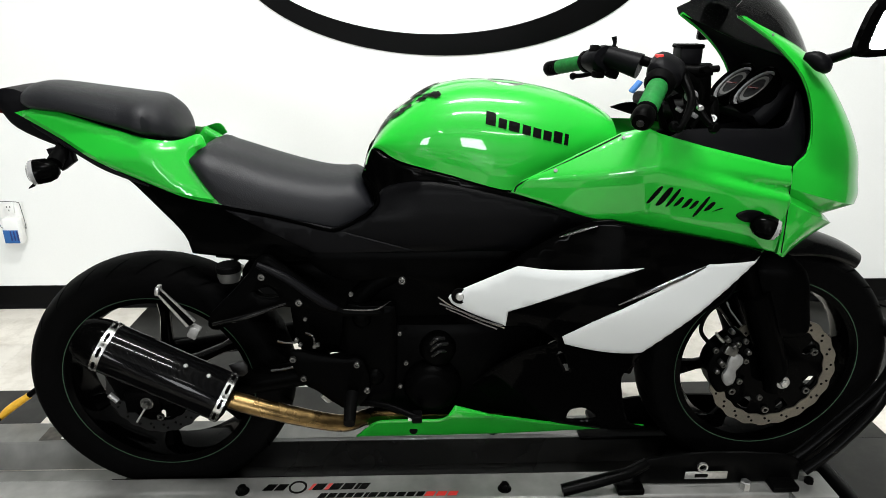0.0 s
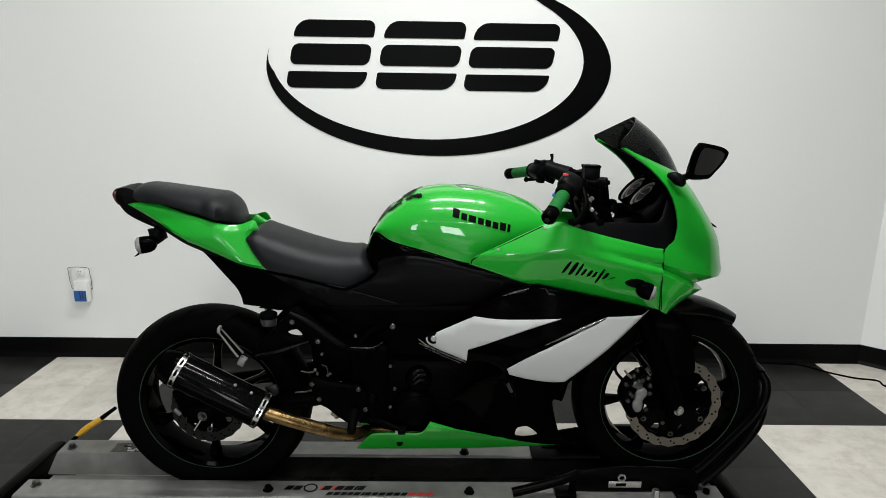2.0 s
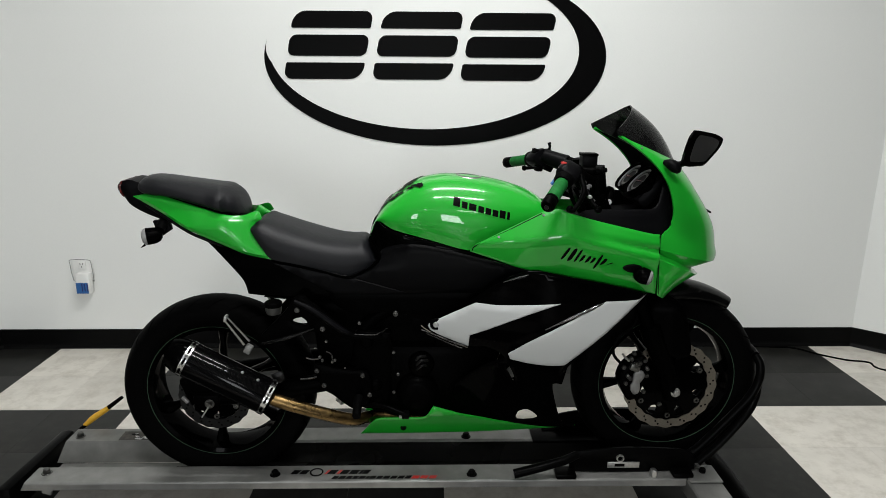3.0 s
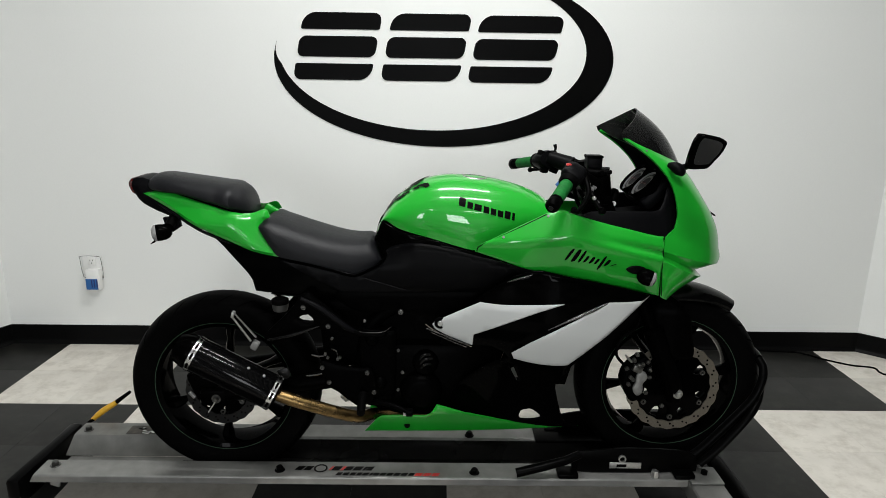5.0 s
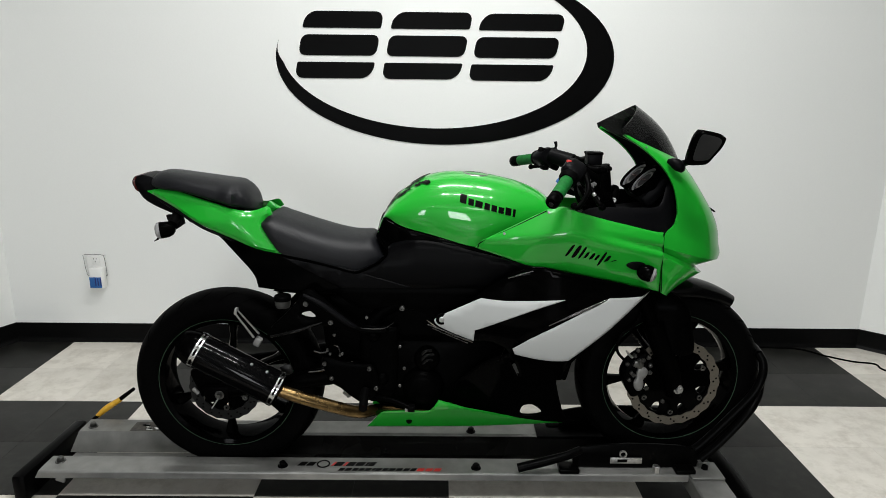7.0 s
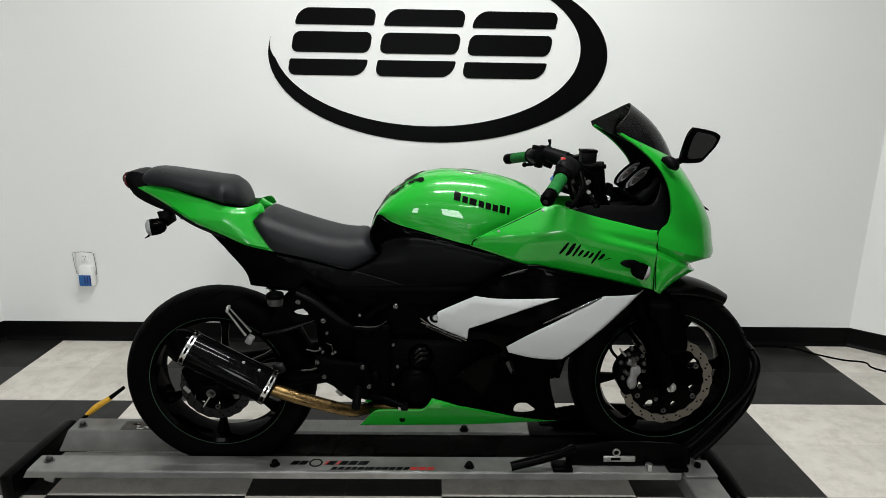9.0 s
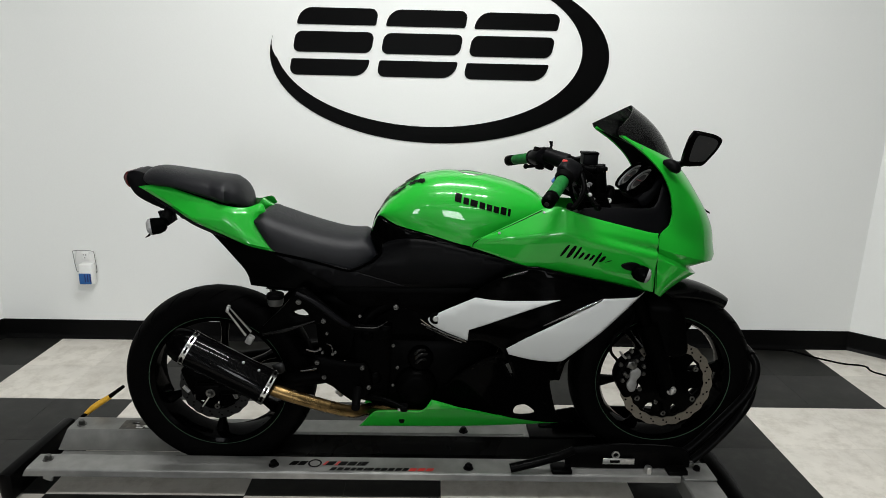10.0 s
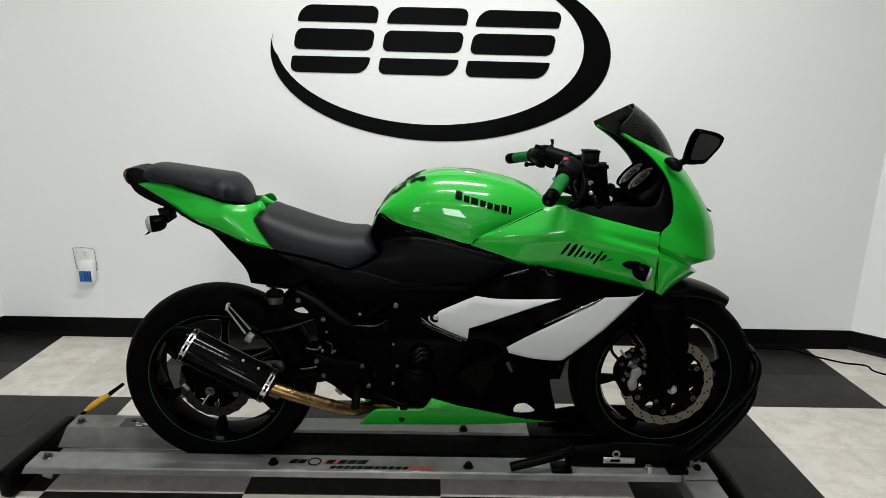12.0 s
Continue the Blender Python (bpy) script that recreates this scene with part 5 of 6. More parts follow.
bl = [(0.340, -0.200, 1.014), (0.356, -0.225, 1.000), (0.362, -0.250, 0.984), (0.369, -0.270, 0.967), (0.378, -0.285, 0.956)]
blv = bike("brake_lever", tube(bl, [0.009, 0.008, 0.0065, 0.006, 0.006], 10), ENGINE, "black brake lever with a ball end")
bike("ball_end", lathe([(0, -0.010), (0.007, -0.007), (0.010, 0), (0.007, 0.007), (0, 0.010)], bl[-1], (0, 1, 0), 16), GLOSS, parent=blv)
bike("adjuster", drum(bl[1], (0, -1, 0), 0.010, 0.012), GREY, parent=blv)
bike("lever_screw", drum(bl[2], (0, -1, 0), 0.005, 0.014), ALLOY, parent=blv)
pc = [(0.329, -0.170, 1.040), (0.358, -0.170, 1.019), (0.386, -0.160, 1.009)]
bike("lever_perch", tube(pc, [0.018, 0.020, 0.015], 12), ENGINE)
bike("hose_bolt", drum((0.408, -0.160, 1.037), (1, -0.2, 0.1), 0.006, 0.020, 0.002, 8), ENGINE)
bike("hose_banjo", drum((0.398, -0.165, 1.036), (0, -1, 0.2), 0.007, 0.016), ENGINE)
for k, q in enumerate(([(0.393, -0.150, 1.026), (0.407, -0.150, 1.002), (0.412, -0.130, 0.963), (0.408, -0.100, 0.914)], [(0.344, -0.160, 0.990), (0.364, -0.150, 0.958), (0.380, -0.130, 0.929), (0.398, -0.100, 0.911)], [(0.334, -0.130, 1.004), (0.346, -0.120, 0.960), (0.368, -0.100, 0.923)])):
    bike("brake_line" if k == 0 else "throttle_cable", tube(q, 0.0055, 8), RUBBER)
for q in [(0.361, -0.190, 1.010), (0.379, -0.180, 1.000), (0.362, -0.170, 0.969), (0.395, -0.160, 0.957)]:
    bike("clip", box(q, (0.012, 0.010, 0.008), 0.002, (10, 30, 0)), GREY)
RV = (0.390, -0.105, 1.058)
res = bike("brake_reservoir", box(RV, (0.042, 0.042, 0.032), 0.005), MATTE, "black brake fluid reservoir")
bike("reservoir_lid", box((RV[0], RV[1], RV[2] + 0.016), (0.045, 0.045, 0.008), 0.003), GLOSS, parent=res)
bike("master_cylinder", tube([(0.366, -0.130, 1.032), (0.392, -0.150, 1.032), (0.417, -0.160, 1.037)], [0.014, 0.012, 0.010], 12, 1), ENGINE)
BT = (0.299, -0.110, 1.002)
bike("blue_tag", box((BT[0], BT[1], BT[2]), (0.006, 0.022, 0.026), 0.002, (0, 38, 0)), BLUE)
for q in ([(0.382, -0.100, 1.013), (0.401, -0.100, 0.973), (0.396, -0.100, 0.936), (0.354, -0.080, 0.909)], [(0.369, -0.060, 0.991), (0.390, -0.050, 0.949), (0.390, -0.030, 0.900)], [(0.399, -0.130, 1.010), (0.421, -0.120, 0.961), (0.411, -0.120, 0.928)]):
    bike("control_cable", tube(q, 0.0045, 8), RUBBER)
lc = GRIPS[1][0] - (GRIPS[1][1] - GRIPS[1][0]).normalized() * 0.03
bike("switch_block", box((lc.x + 0.020, lc.y, lc.z - 0.004), (0.062, 0.050, 0.048), 0.010, (0, 8, 0)), MATTE)
for dx, dz, r in ((-0.004, 0.022, 0.011), (0.030, 0.024, 0.009), (0.046, -0.006, 0.013), (0.004, -0.030, 0.010), (0.034, -0.028, 0.012)):
    bike("switch_lump", box((lc.x + dx, lc.y - 0.012, lc.z + dz), (2 * r, 0.030, 1.6 * r), 0.004, (0, 25 * (r > 0.0105), 15)), RUBBER)
bike("choke_lever", tube([tuple(lc + Vector((0.030, 0, 0.02))), tuple(lc + Vector((0.040, 0.002, 0.034))), tuple(lc + Vector((0.038, 0.004, 0.050)))], [0.005, 0.004, 0.006], 8), MATTE)
bike("clutch_perch", tube([tuple(lc + Vector((0.02, -0.02, 0.010))), (0.378, 0.120, 1.020)], [0.022, 0.027], 14, 1), MATTE)
bike("top_yoke", box((0.405, 0, 0.955), (0.075, 0.25, 0.028), 0.010), ENGINE)
bike("steering_stem", tube([(0.40, 0, 0.975), (0.50, 0, 0.72)], 0.03, 16, 1), ENGINE)
bike("headlight_unit", box((0.66, 0, 0.85), (0.10, 0.22, 0.10), 0.02), ENGINE)

# cowl screws
for px_, pz_ in ((0.257, 0.925), (0.141, 0.866)):
    yy = cowl_y(px_, pz_)
    bike("cowl_screw", drum((px_, -yy, pz_), (0, -1, 0.8), 0.0038, 0.0012), GREY)


# maker's marks as plain slanted bars
def mark_bars(a, b, widths, height, lean, depth, name, gap=0.2, rise=None):
    a, b = np.array(a), np.array(b)
    total, at = sum(widths), 0.0
    for k, w in enumerate(widths):
        f0, f1 = at / total, (at + w * (1 - gap)) / total
        at += w
        p, q = a + (b - a) * f0, a + (b - a) * f1
        h = height * (1.0 if rise is None else rise[k])
        o = [tuple(p), tuple(p), tuple(q), tuple(q), (q[0] + lean * h, q[1] + h), (q[0] + lean * h, q[1] + h), (p[0] + lean * h, p[1] + h), (p[0] + lean * h, p[1] + h)]
        for s in (-1, 1):
            bike(name, skin(o, lambda x, z: depth(x, z) + 0.0012, 0.001, 0, 0.008, 2, s), DECAL, smooth=False)


KA = [(0.022, 0.935), (0.180, 0.894)]
mark_bars(KA[0], KA[1], [1.2, 1, 1.3, 1, 1, 1, 1.05, 0.5], 0.017, 0.10, tank_y, "tank_mark", 0.22, [1.35, 1, 1, 1, 1, 1, 1.2, 1.2])
for x, z, run, rise, wide in ((0.303, 0.812, 0.018, 0.032, 0.007), (0.320, 0.808, 0.017, 0.034, 0.010), (0.338, 0.806, 0.016, 0.033, 0.006), (0.352, 0.806, 0.010, 0.018, 0.007), (0.367, 0.803, 0.010, 0.018, 0.008), (0.381, 0.801, 0.009, 0.016, 0.007), (0.391, 0.786, 0.018, 0.038, 0.006), (0.408, 0.797, 0.011, 0.017, 0.009), (0.424, 0.795, 0.016, 0.008, 0.005)):
    rim = [(x, z), (x + wide, z + 0.002), (x + wide + run * 0.6, z + rise * 0.6), (x + run + wide * 0.7, z + rise), (x + run, z + rise), (x + run * 0.5, z + rise * 0.6)]
    for s in (-1, 1):
        bike("cowl_mark", skin(rim, lambda a, b: cowl_y(a, b) + 0.0012, 0.001, 0, 0.008, 3, s), DECAL, smooth=False)

# rear tank pad, a ragged black print over the crown
rng = random.Random(4)


def tank_point(x, a, lift):
    zt, zb, w = np.interp(x, TS[:, 0], TS[:, 1]), np.interp(x, BS[:, 0], BS[:, 1]), np.interp(x, WS[:, 0], WS[:, 1])
    c, sn = math.cos(a), math.sin(a)
    h = abs(sn) ** (2 / 2.5)
    y = -w * math.copysign(abs(c) ** (2 / 2.5), c) * (1 - 0.10 * (1 - h) ** 2)
    return Vector((x, y * (1 + lift * 6), zb + (zt - zb) * h + lift))


pad = bmesh.new()
for k in range(64):
    fx = rng.random()
    cx, ca = XT0 + 0.014 + 0.140 * fx, math.radians(90 + rng.uniform(-1, 1) * (16 + 20 * fx))
    ring = []
    for i in range(9):
        t = 2 * math.pi * i / 9
        rr = rng.uniform(0.4, 1.1)
        ring.append(pad.verts.new(tank_point(cx + 0.013 * rr * math.cos(t + 0.6), ca + 0.09 * rr * math.sin(t), 0.0028)))
    pad.faces.new(ring)
bmesh.ops.triangulate(pad, faces=pad.faces)
bike("tank_pad", pad, DECAL, "ragged black graphic on the back of the tank")
CP = tank_point(0.071, math.radians(90), -0.008)
bike("filler_rim", lathe([(0.041, -0.006), (0.042, 0.0005), (0.049, 0.001), (0.064, -0.008)], CP, (0.10, 0, 1), 40), GREEN)
cap = bike("fuel_cap", lathe([(0, 0), (0.040, 0), (0.040, 0.005), (0.037, 0.0072), (0.031, 0.0072), (0.029, 0.0058), (0, 0.0058)], CP, (0.10, 0, 1), 32), CUP, "dark grey round fuel cap")
bike("cap_ring", lathe([(0.0385, 0.004), (0.0405, 0.0066), (0.0425, 0.004)], CP, (0.10, 0, 1), 32), ALLOY, parent=cap)

# rear subframe stay, peg and rear brake parts
STAY = [(-0.532, 0.533), (-0.521, 0.563), (-0.477, 0.606), (-0.442, 0.645), (-0.426, 0.672), (-0.402, 0.683), (-0.383, 0.669), (-0.316, 0.611), (-0.257, 0.566), (-0.186, 0.564), (-0.186, 0.552), (-0.260, 0.551), (-0.319, 0.564), (-0.377, 0.574), (-0.467, 0.546), (-0.513, 0.523)]
SH = [[(-0.432, 0.608), (-0.403, 0.618), (-0.386, 0.596), (-0.419, 0.597)]]
both("peg_stay", lambda s: skin(STAY, 0.142, 0.018, 0.005, 0.015, 2, s, SH), ENGINE, "black pillion footrest stay")
for x, z in [(-0.414, 0.641), (-0.345, 0.585)]:
    both("stay_bolt", lambda s: bolt((x, s * 0.141, z), (0, s, 0), 0.0075), STEEL)
# RIDGE tube added to draw the highlight along the stay's ridge
RIDGE = [(-0.517, -0.156, 0.545), (-0.448, -0.160, 0.563), (-0.368, -0.156, 0.590)]
BRACE = [(-0.420, -0.146, 0.668), (-0.368, -0.146, 0.640), (-0.300, -0.146, 0.588), (-0.272, -0.142, 0.570)]
for s in (-1, 1):
    bike("stay_rib", tube([(p[0], s * abs(p[1]), p[2]) for p in RIDGE], [0.003, 0.006, 0.0025], 10), FENDER)
    bike("frame_brace", tube([(p[0], s * abs(p[1]), p[2]) for p in BRACE], [0.006, 0.009, 0.009, 0.006], 10), MATTE)
PEG = [(-0.602, -0.180, 0.631), (-0.580, -0.178, 0.598), (-0.552, -0.170, 0.555)]
for s in (-1, 1):
    tip, base = Vector((PEG[0][0], s * 0.180, PEG[0][2])), Vector((PEG[2][0], s * 0.170, PEG[2][2]))
    across = Vector((base.z - tip.z, 0, tip.x - base.x)).normalized()
    pg = bike("pillion_peg", tube([tuple(tip), tuple(base)], [0.0045, 0.0075], 10, 1), ENGINE, "cast aluminium folding pillion footpeg")
    for side, r in ((-1, 0.0028), (1, 0.0052)):
        bike("peg_rail", tube([tuple(tip + across * side * 0.0045), tuple(base + across * side * 0.0080)], [r * 0.8, r * 1.2], 8, 1), ALLOY, parent=pg)
    bike("peg_tip", box(tuple(tip), (0.008, 0.020, 0.017), 0.002, (0, 12, 0)), ALLOY, parent=pg)
    m = (-0.551, -0.165, 0.534)
    bike("peg_mount", box((m[0], s * abs(m[1]), m[2]), (0.020, 0.020, 0.026), 0.004, (0, 30, 0)), CAST, parent=pg)
cup = (-0.490, -0.100, 0.628)
bike("rear_brake_reservoir", lathe([(0, 0), (0.020, 0.002), (0.023, 0.012), (0.023, 0.024), (0, 0.024)], (cup[0], cup[1], cup[2] - 0.014), (0, 0, 1), 20), CUP, "translucent rear brake fluid cup")
bike("reservoir_cap", drum((cup[0], cup[1], cup[2] + 0.010), (0, 0, 1), 0.025, 0.014, 0.003), RUBBER)

REAR_SET = [(-0.373, 0.472), (-0.318, 0.461), (-0.260, 0.452), (-0.223, 0.449), (-0.210, 0.378), (-0.235, 0.339), (-0.271, 0.334), (-0.323, 0.377), (-0.357, 0.402)]
rset = bike("rearset_plate", skin(REAR_SET, 0.140, 0.012, 0.003, 0.02, 2), ENGINE, "black rider footrest plate")
for x, z in [(-0.367, 0.455), (-0.348, 0.409), (-0.236, 0.440), (-0.217, 0.378)]:
    bike("plate_bolt", bolt((x, -0.139, z), (0, -1, 0), 0.0068), STEEL, parent=rset)
FP = [(-0.248, -0.150, 0.374), (-0.248, -0.190, 0.367), (-0.247, -0.225, 0.355)]
bike("rider_peg", tube(FP, [0.014, 0.013, 0.012], 12, 1), RUBBER, parent=rset)
bike("brake_pedal", tube([(-0.230, -0.130, 0.344), (-0.169, -0.150, 0.343), (-0.121, -0.165, 0.330), (-0.107, -0.170, 0.327)], [0.008, 0.007, 0.007, 0.009], 10), ENGINE, parent=rset)
bike("pedal_pad", box((-0.112, -0.165, 0.327), (0.022, 0.03, 0.016), 0.004), RUBBER, parent=rset)
bike("rear_master", tube([(-0.315, -0.120, 0.356), (-0.302, -0.120, 0.339), (-0.323, -0.120, 0.418)], 0.007, 8, 1), ALLOY, parent=rset)

# engine covers, hoses and bolts
CL = (-0.079, -0.130, 0.373)
bike("clutch_cover", lathe([(0, 0.036), (0.034, 0.036), (0.046, 0.032), (0.058, 0.018), (0.064, 0.0), (0.064, -0.03)], (CL[0], -0.108, CL[2]), (0, -1, 0), 40), ENGINE)
W3 = (-0.067, -0.130, 0.461)
bike("crank_cover", lathe([(0, 0.026), (0.026, 0.026), (0.034, 0.020), (0.040, 0.0), (0.040, -0.03)], (W3[0], -0.108, W3[2]), (0, -1, 0), 32), ENGINE)
for q in ([(-0.082, -0.130, 0.481), (-0.071, -0.140, 0.497), (-0.054, -0.130, 0.494)], [(-0.082, -0.130, 0.465), (-0.068, -0.140, 0.484), (-0.047, -0.130, 0.481)], [(-0.080, -0.130, 0.452), (-0.066, -0.140, 0.468), (-0.049, -0.130, 0.465)]):
    bike("hose_fin", tube(q, 0.004, 8), DARK_STEEL)
for x, z in [(-0.224, 0.536), (-0.201, 0.399)]:
    bike("pivot_cap", lathe([(0, 0.008), (0.012, 0.008), (0.018, 0.004), (0.020, 0.0), (0, 0)], (x, -0.121, z), (0, -1, 0), 24), ENGINE)
for x, z in [(-0.146, 0.508), (-0.147, 0.383), (-0.134, 0.439), (-0.242, 0.598)]:
    bike("case_bolt", drum((x, -0.131, z), (0, -1, 0), 0.005, 0.006, 0.001, 8), STEEL)
bx_, bz_ = (-0.139, 0.626)
bike("cover_bolt", bolt((bx_, -0.130, bz_), (0, -1, 0), 0.008), STEEL)
bx_, bz_ = (-0.025, 0.607)
fb = bike("fairing_bolt", drum((bx_, -fairing_y(bx_, bz_) - 0.002, bz_), (0, -1, 0), 0.017, 0.003, 0.001), RUBBER)
bike("bolt_head", drum((bx_, -fairing_y(bx_, bz_) - 0.005, bz_), (0, -1, 0), 0.008, 0.006), ALLOY, parent=fb)
TRIM = [(-0.067, -0.148, 0.596), (-0.042, -0.155, 0.580), (0.006, -0.168, 0.560), (0.064, -0.180, 0.542)]
bike("fairing_trim", tube(TRIM, [0.0012, 0.0018, 0.0018, 0.0012], 8), DISC, "bright thin trim edge")
# thin tube added as the light rim along the plate's edge
edge = [(-0.262, -0.137, 0.566), (-0.221, -0.137, 0.564), (-0.189, -0.137, 0.567), (-0.163, -0.137, 0.584)]
bike("plate_lip", tube(edge, [0.0012, 0.002, 0.002, 0.001], 8), SHEEN)
for k, q in enumerate(([(-0.065, -0.152, 0.585), (-0.018, -0.165, 0.571), (0.027, -0.175, 0.555), (0.060, -0.180, 0.548)], [(-0.051, -0.150, 0.573), (0.005, -0.165, 0.553), (0.050, -0.175, 0.538)])):
    bike("trim_strip", tube(q, 0.0022, 8), SHEEN)
for q in [(-0.339, -0.120, 0.539), (-0.324, -0.120, 0.475), (-0.316, -0.125, 0.482), (-0.360, -0.120, 0.490), (-0.353, -0.120, 0.479), (-0.286, -0.130, 0.376), (-0.299, -0.130, 0.362), (-0.250, -0.140, 0.368)]:
    bike("chain_guard_bolt", drum(q, (0, -1, 0), 0.0045, 0.008, 0.001, 8), STEEL)
bike("clutch_cable_end", tube([(-0.131, -0.150, 0.312), (-0.116, -0.150, 0.313), (-0.107, -0.150, 0.315)], [0.005, 0.005, 0.006], 8, 1), ALLOY)
for q in ([(-0.342, -0.115, 0.503), (-0.327, -0.120, 0.497), (-0.324, -0.120, 0.476)], [(-0.419, -0.125, 0.420), (-0.393, -0.125, 0.422), (-0.369, -0.125, 0.428)], [(-0.403, -0.110, 0.482), (-0.385, -0.110, 0.477), (-0.365, -0.110, 0.478)]):
    bike("brake_hose", tube(q, 0.003, 8), SHEEN)
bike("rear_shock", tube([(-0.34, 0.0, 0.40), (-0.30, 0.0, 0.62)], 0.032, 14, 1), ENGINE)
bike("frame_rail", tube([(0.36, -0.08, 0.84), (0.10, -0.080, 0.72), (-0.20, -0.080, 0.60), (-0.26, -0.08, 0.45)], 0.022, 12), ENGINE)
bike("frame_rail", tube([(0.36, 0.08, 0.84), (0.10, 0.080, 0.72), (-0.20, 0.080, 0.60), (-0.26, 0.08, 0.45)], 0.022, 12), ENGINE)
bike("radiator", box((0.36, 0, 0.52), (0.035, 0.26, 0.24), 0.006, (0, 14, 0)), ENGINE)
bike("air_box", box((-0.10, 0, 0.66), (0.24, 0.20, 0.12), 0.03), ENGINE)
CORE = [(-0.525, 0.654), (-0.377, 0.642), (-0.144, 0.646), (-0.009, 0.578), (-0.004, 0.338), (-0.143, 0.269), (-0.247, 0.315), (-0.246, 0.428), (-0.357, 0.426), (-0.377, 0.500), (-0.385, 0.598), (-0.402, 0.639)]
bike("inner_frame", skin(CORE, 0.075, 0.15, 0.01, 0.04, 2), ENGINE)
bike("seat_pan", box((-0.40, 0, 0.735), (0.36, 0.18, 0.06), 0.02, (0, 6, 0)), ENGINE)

# rear axle and brake
for s in (-1, 1):
    bike("axle_nut", join(drum((RA.x, s * 0.128, RA.z), (0, s, 0), 0.014, 0.004), drum((RA.x, s * 0.131, RA.z), (0, s, 0), 0.010, 0.010, 0.003, 6)), STEEL)
    bike("axle_block", box((RA.x - 0.01, s * 0.118, RA.z), (0.075, 0.022, 0.050), 0.006), ENGINE)
bike("cotter_pin", tube([(RA.x, -0.142, RA.z - 0.005), (RA.x - 0.02, -0.145, RA.z - 0.035)], 0.002, 6, 1), ALLOY)
rc = (-0.764, -0.100, 0.364)
rcal = bike("rear_caliper", box((rc[0] + 0.03, -0.085, rc[2] + 0.02), (0.075, 0.05, 0.085), 0.012, (0, -20, 0)), ENGINE)
bike("caliper_pin", tube([(-0.770, -0.115, 0.360), (-0.755, -0.115, 0.343)], 0.006, 8, 1), ALLOY, parent=rcal)


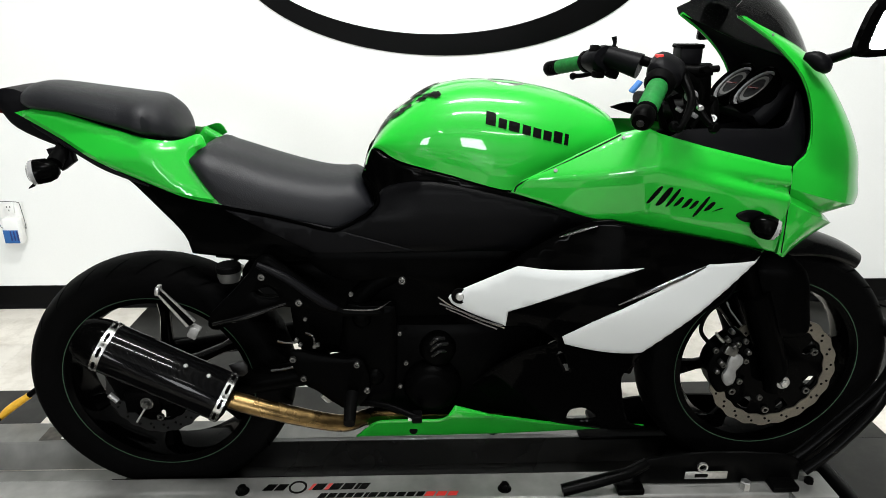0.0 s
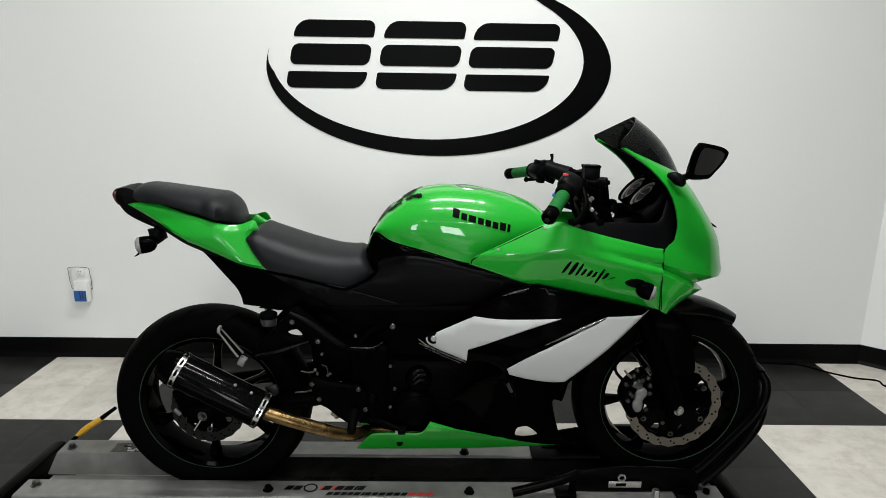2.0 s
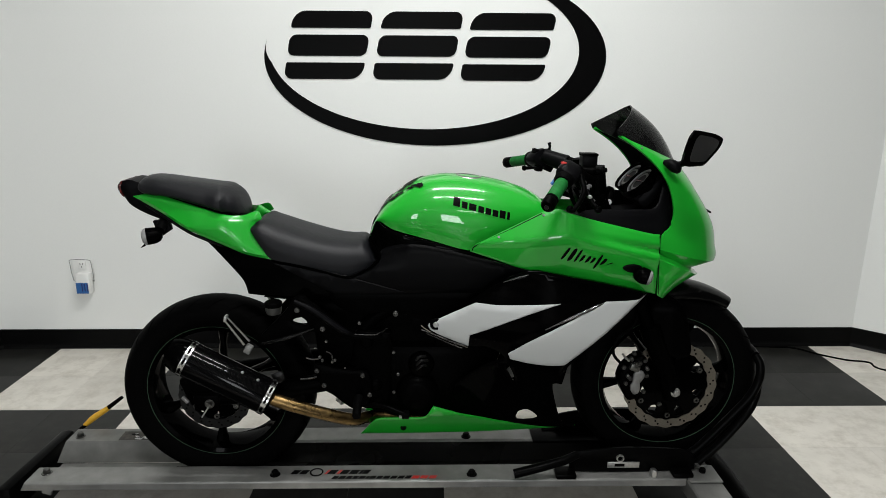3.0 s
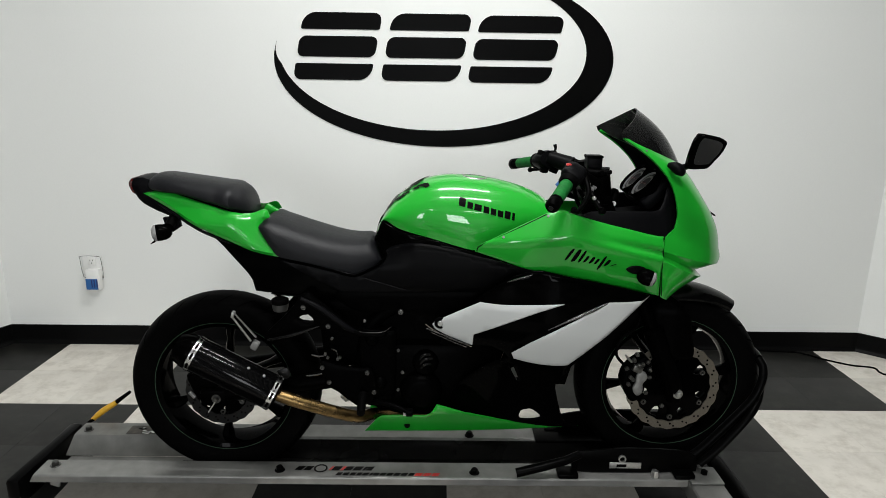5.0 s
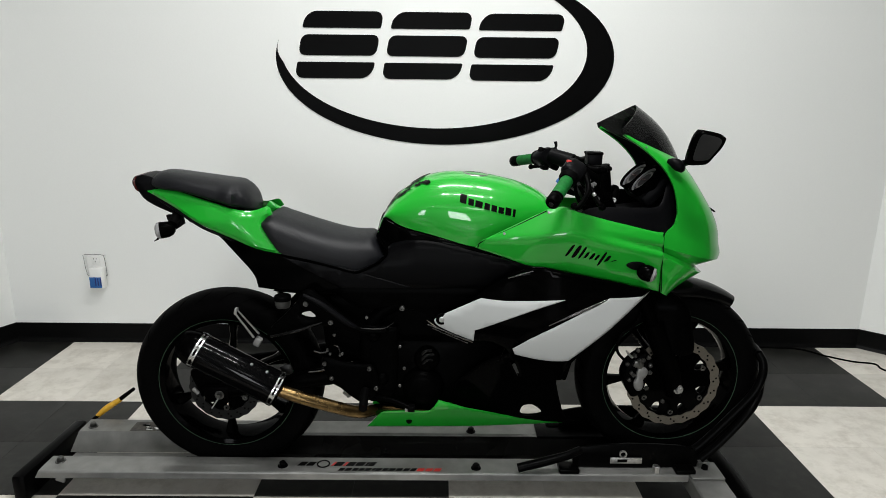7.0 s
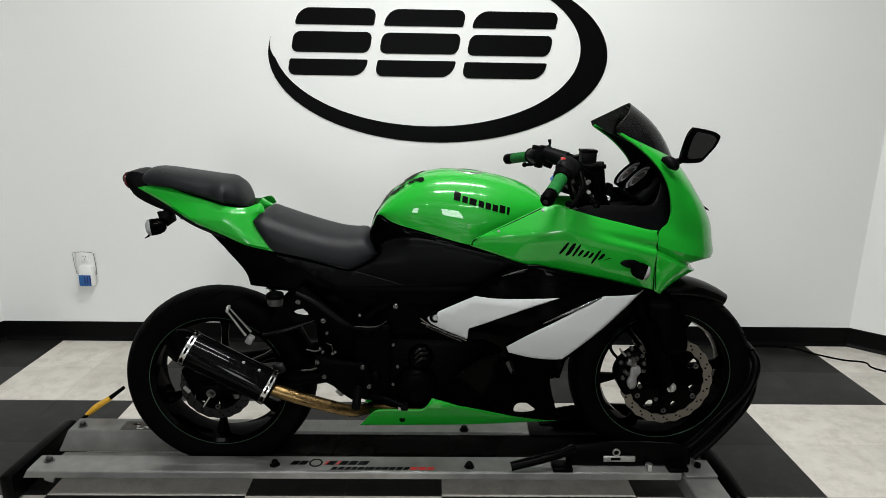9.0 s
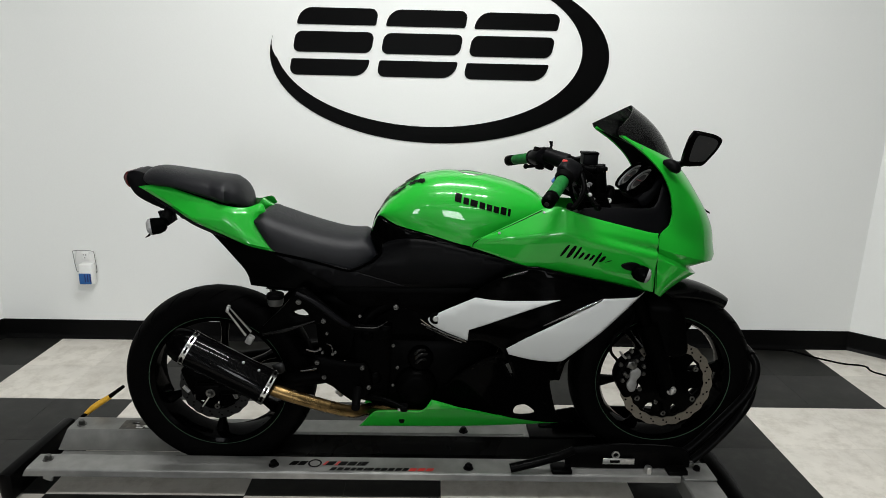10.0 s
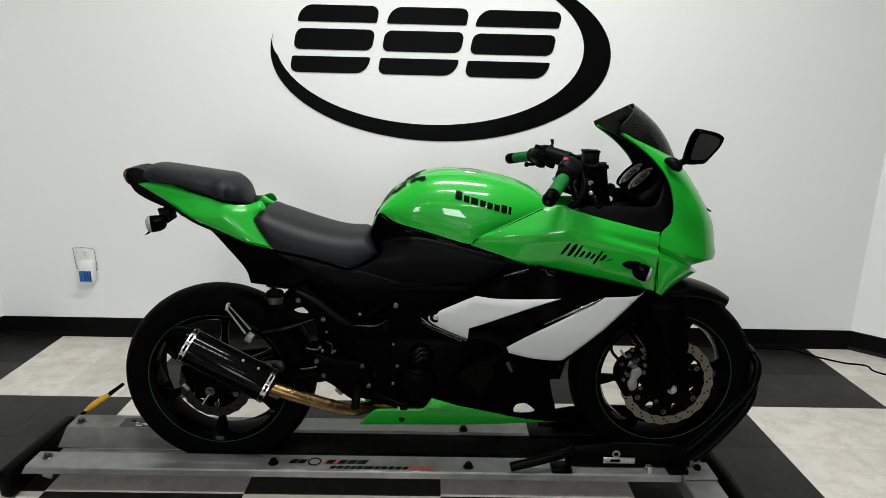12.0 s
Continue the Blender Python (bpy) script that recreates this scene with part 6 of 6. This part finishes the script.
# ---- front wheel chock on the dolly ----
def chock():
    root = thing("wheel_chock", (0.6, 0, 0.10), "black steel front wheel chock with a tubular cradle on the dolly", "wheel chock")
    for s in (-1, 1):
        a = [(0.734, -0.100, 0.139), (0.784, -0.100, 0.171), (0.880, -0.100, 0.284), (0.930, -0.100, 0.352), (0.953, -0.090, 0.404), (0.961, -0.070, 0.437), (0.954, -0.050, 0.457)]
        b = [(0.776, -0.130, 0.141), (0.833, -0.130, 0.200), (0.909, -0.120, 0.292), (0.943, -0.100, 0.338), (0.951, -0.090, 0.381)]
        under(part("cradle_tube", tube([(p[0], s * abs(p[1]), p[2]) for p in a], 0.013, 12), DOLLY_BLACK), root)
        under(part("brace_tube", tube([(p[0], s * abs(p[1]), p[2]) for p in b], 0.012, 12), DOLLY_BLACK), root)
        p = [(0.382, 0.167), (0.382, 0.167), (0.451, 0.181), (0.555, 0.189), (0.713, 0.183), (0.765, 0.164), (0.771, 0.112), (0.771, 0.112), (0.598, 0.106), (0.386, 0.108), (0.386, 0.108)]
        under(part("side_plate", skin(p, 0.125, 0.008, 0.002, 0.03, 2, s), DOLLY_BLACK), root)
        for fx in [(0.370, -0.135, 0.098), (0.726, -0.135, 0.102)]:
            under(part("foot", box((fx[0], s * 0.135, 0.112), (0.062, 0.05, 0.016), 0.005), DOLLY_BLACK), root)
    for s in (-1, 1):
        web = [(0.750, 0.138), (0.798, 0.186), (0.883, 0.281), (0.936, 0.350), (0.947, 0.392), (0.945, 0.362), (0.940, 0.320), (0.911, 0.266), (0.846, 0.183), (0.793, 0.125)]
        under(part("cradle_web", skin(web, 0.108, 0.006, 0.002, 0.02, 3, s), DOLLY_BLACK), root)
    hi = (0.954, -0.050, 0.457)
    under(part("front_hoop", tube([(hi[0], -0.052, hi[2]), (hi[0] + 0.004, 0, hi[2] + 0.004), (hi[0], 0.052, hi[2])], 0.013, 12), DOLLY_BLACK), root)
    under(part("rest_plate", box((0.66, 0, 0.076), (0.30, 0.09, 0.012), 0.004), DOLLY_BLACK), root)
    lv = [(0.209, -0.170, 0.132), (0.289, -0.165, 0.151), (0.357, -0.160, 0.168), (0.403, -0.140, 0.177)]
    under(part("lever_bar", tube(lv, [0.014, 0.014, 0.013, 0.012], 12, 1), DOLLY_BLACK), root)
    lp = (0.547, -0.135, 0.137)
    pl = under(part("maker_plate", box((lp[0], -0.134, lp[2]), (0.098, 0.003, 0.020), 0.001), ALLOY), root)
    q = part("printed_bar", box((lp[0] - 0.012, -0.136, lp[2]), (0.030, 0.001, 0.009), 0), DECAL)
    q.parent = pl
    q.matrix_parent_inverse = (root.matrix_basis @ pl.matrix_parent_inverse @ pl.matrix_basis).inverted()
    rg = (0.536, -0.135, 0.159)
    under(part("ring_pin", lathe([(0.008, -0.003), (0.012, -0.003), (0.012, 0.003), (0.008, 0.003), (0.008, -0.003)], (rg[0], -0.134, rg[2]), (0, 1, 0), 20), ALLOY), root)
    nt_ = (0.638, -0.140, 0.120)
    under(part("nut", drum((nt_[0], -0.142, 0.104), (0, 0, 1), 0.012, 0.022, 0.003, 6), ALLOY), root)


chock()

# ---- floor tiles, the pieces of the floor ----
def tile_mesh(mat):
    return data_of(box((0, 0, -0.0035), (TILE - 0.0004, TILE - 0.0004, 0.007), 0.0003, seg=1), mat, False)


def within(x, y, margin=0.26):
    """Whether a tile's middle lies in the room or just under its walls."""
    for (ax_, ay_), (bx2, by2) in zip(PLAN, PLAN[1:] + PLAN[:1]):
        dx, dy = bx2 - ax_, by2 - ay_
        if (dx * (y - ay_) - dy * (x - ax_)) / math.hypot(dx, dy) > margin:
            return False
    return True


TILES = (tile_mesh(TILE_W), tile_mesh(TILE_B))
for i in range(-5, 12):
    for j in range(-11, 5):
        cx, cy = -1.216 + (i + 0.5) * TILE, ROW0 + (j + 0.5) * TILE
        if not within(cx, cy):
            continue
        o = new("tile", TILES[(i // 2 + j // 2) % 2])
        o.location = (cx, cy, 0)
        o.parent = FLOOR
rest = {0: bmesh.new(), 1: bmesh.new()}
for i in range(-9, 17):
    for j in range(-25, 5):
        cx, cy = -1.216 + (i + 0.5) * TILE, ROW0 + (j + 0.5) * TILE
        if (-5 <= i < 12 and -11 <= j < 5) or cy < -7.4 or not within(cx, cy):
            continue
        g = TILE / 2 - 0.0002
        bm = rest[(i // 2 + j // 2) % 2]
        v = [bm.verts.new((cx + a * g, cy + b * g, z)) for z in (0, -0.007) for a, b in ((-1, -1), (1, -1), (1, 1), (-1, 1))]
        bm.faces.new(v[:4])
        for k in range(4):
            bm.faces.new((v[k], v[4 + k], v[4 + (k + 1) % 4], v[(k + 1) % 4]))
for k, mt in ((0, TILE_W), (1, TILE_B)):
    o = part("far_tiles", rest[k], mt, smooth=False)
    tagged(o, kind="stuff")
    o.parent = FLOOR
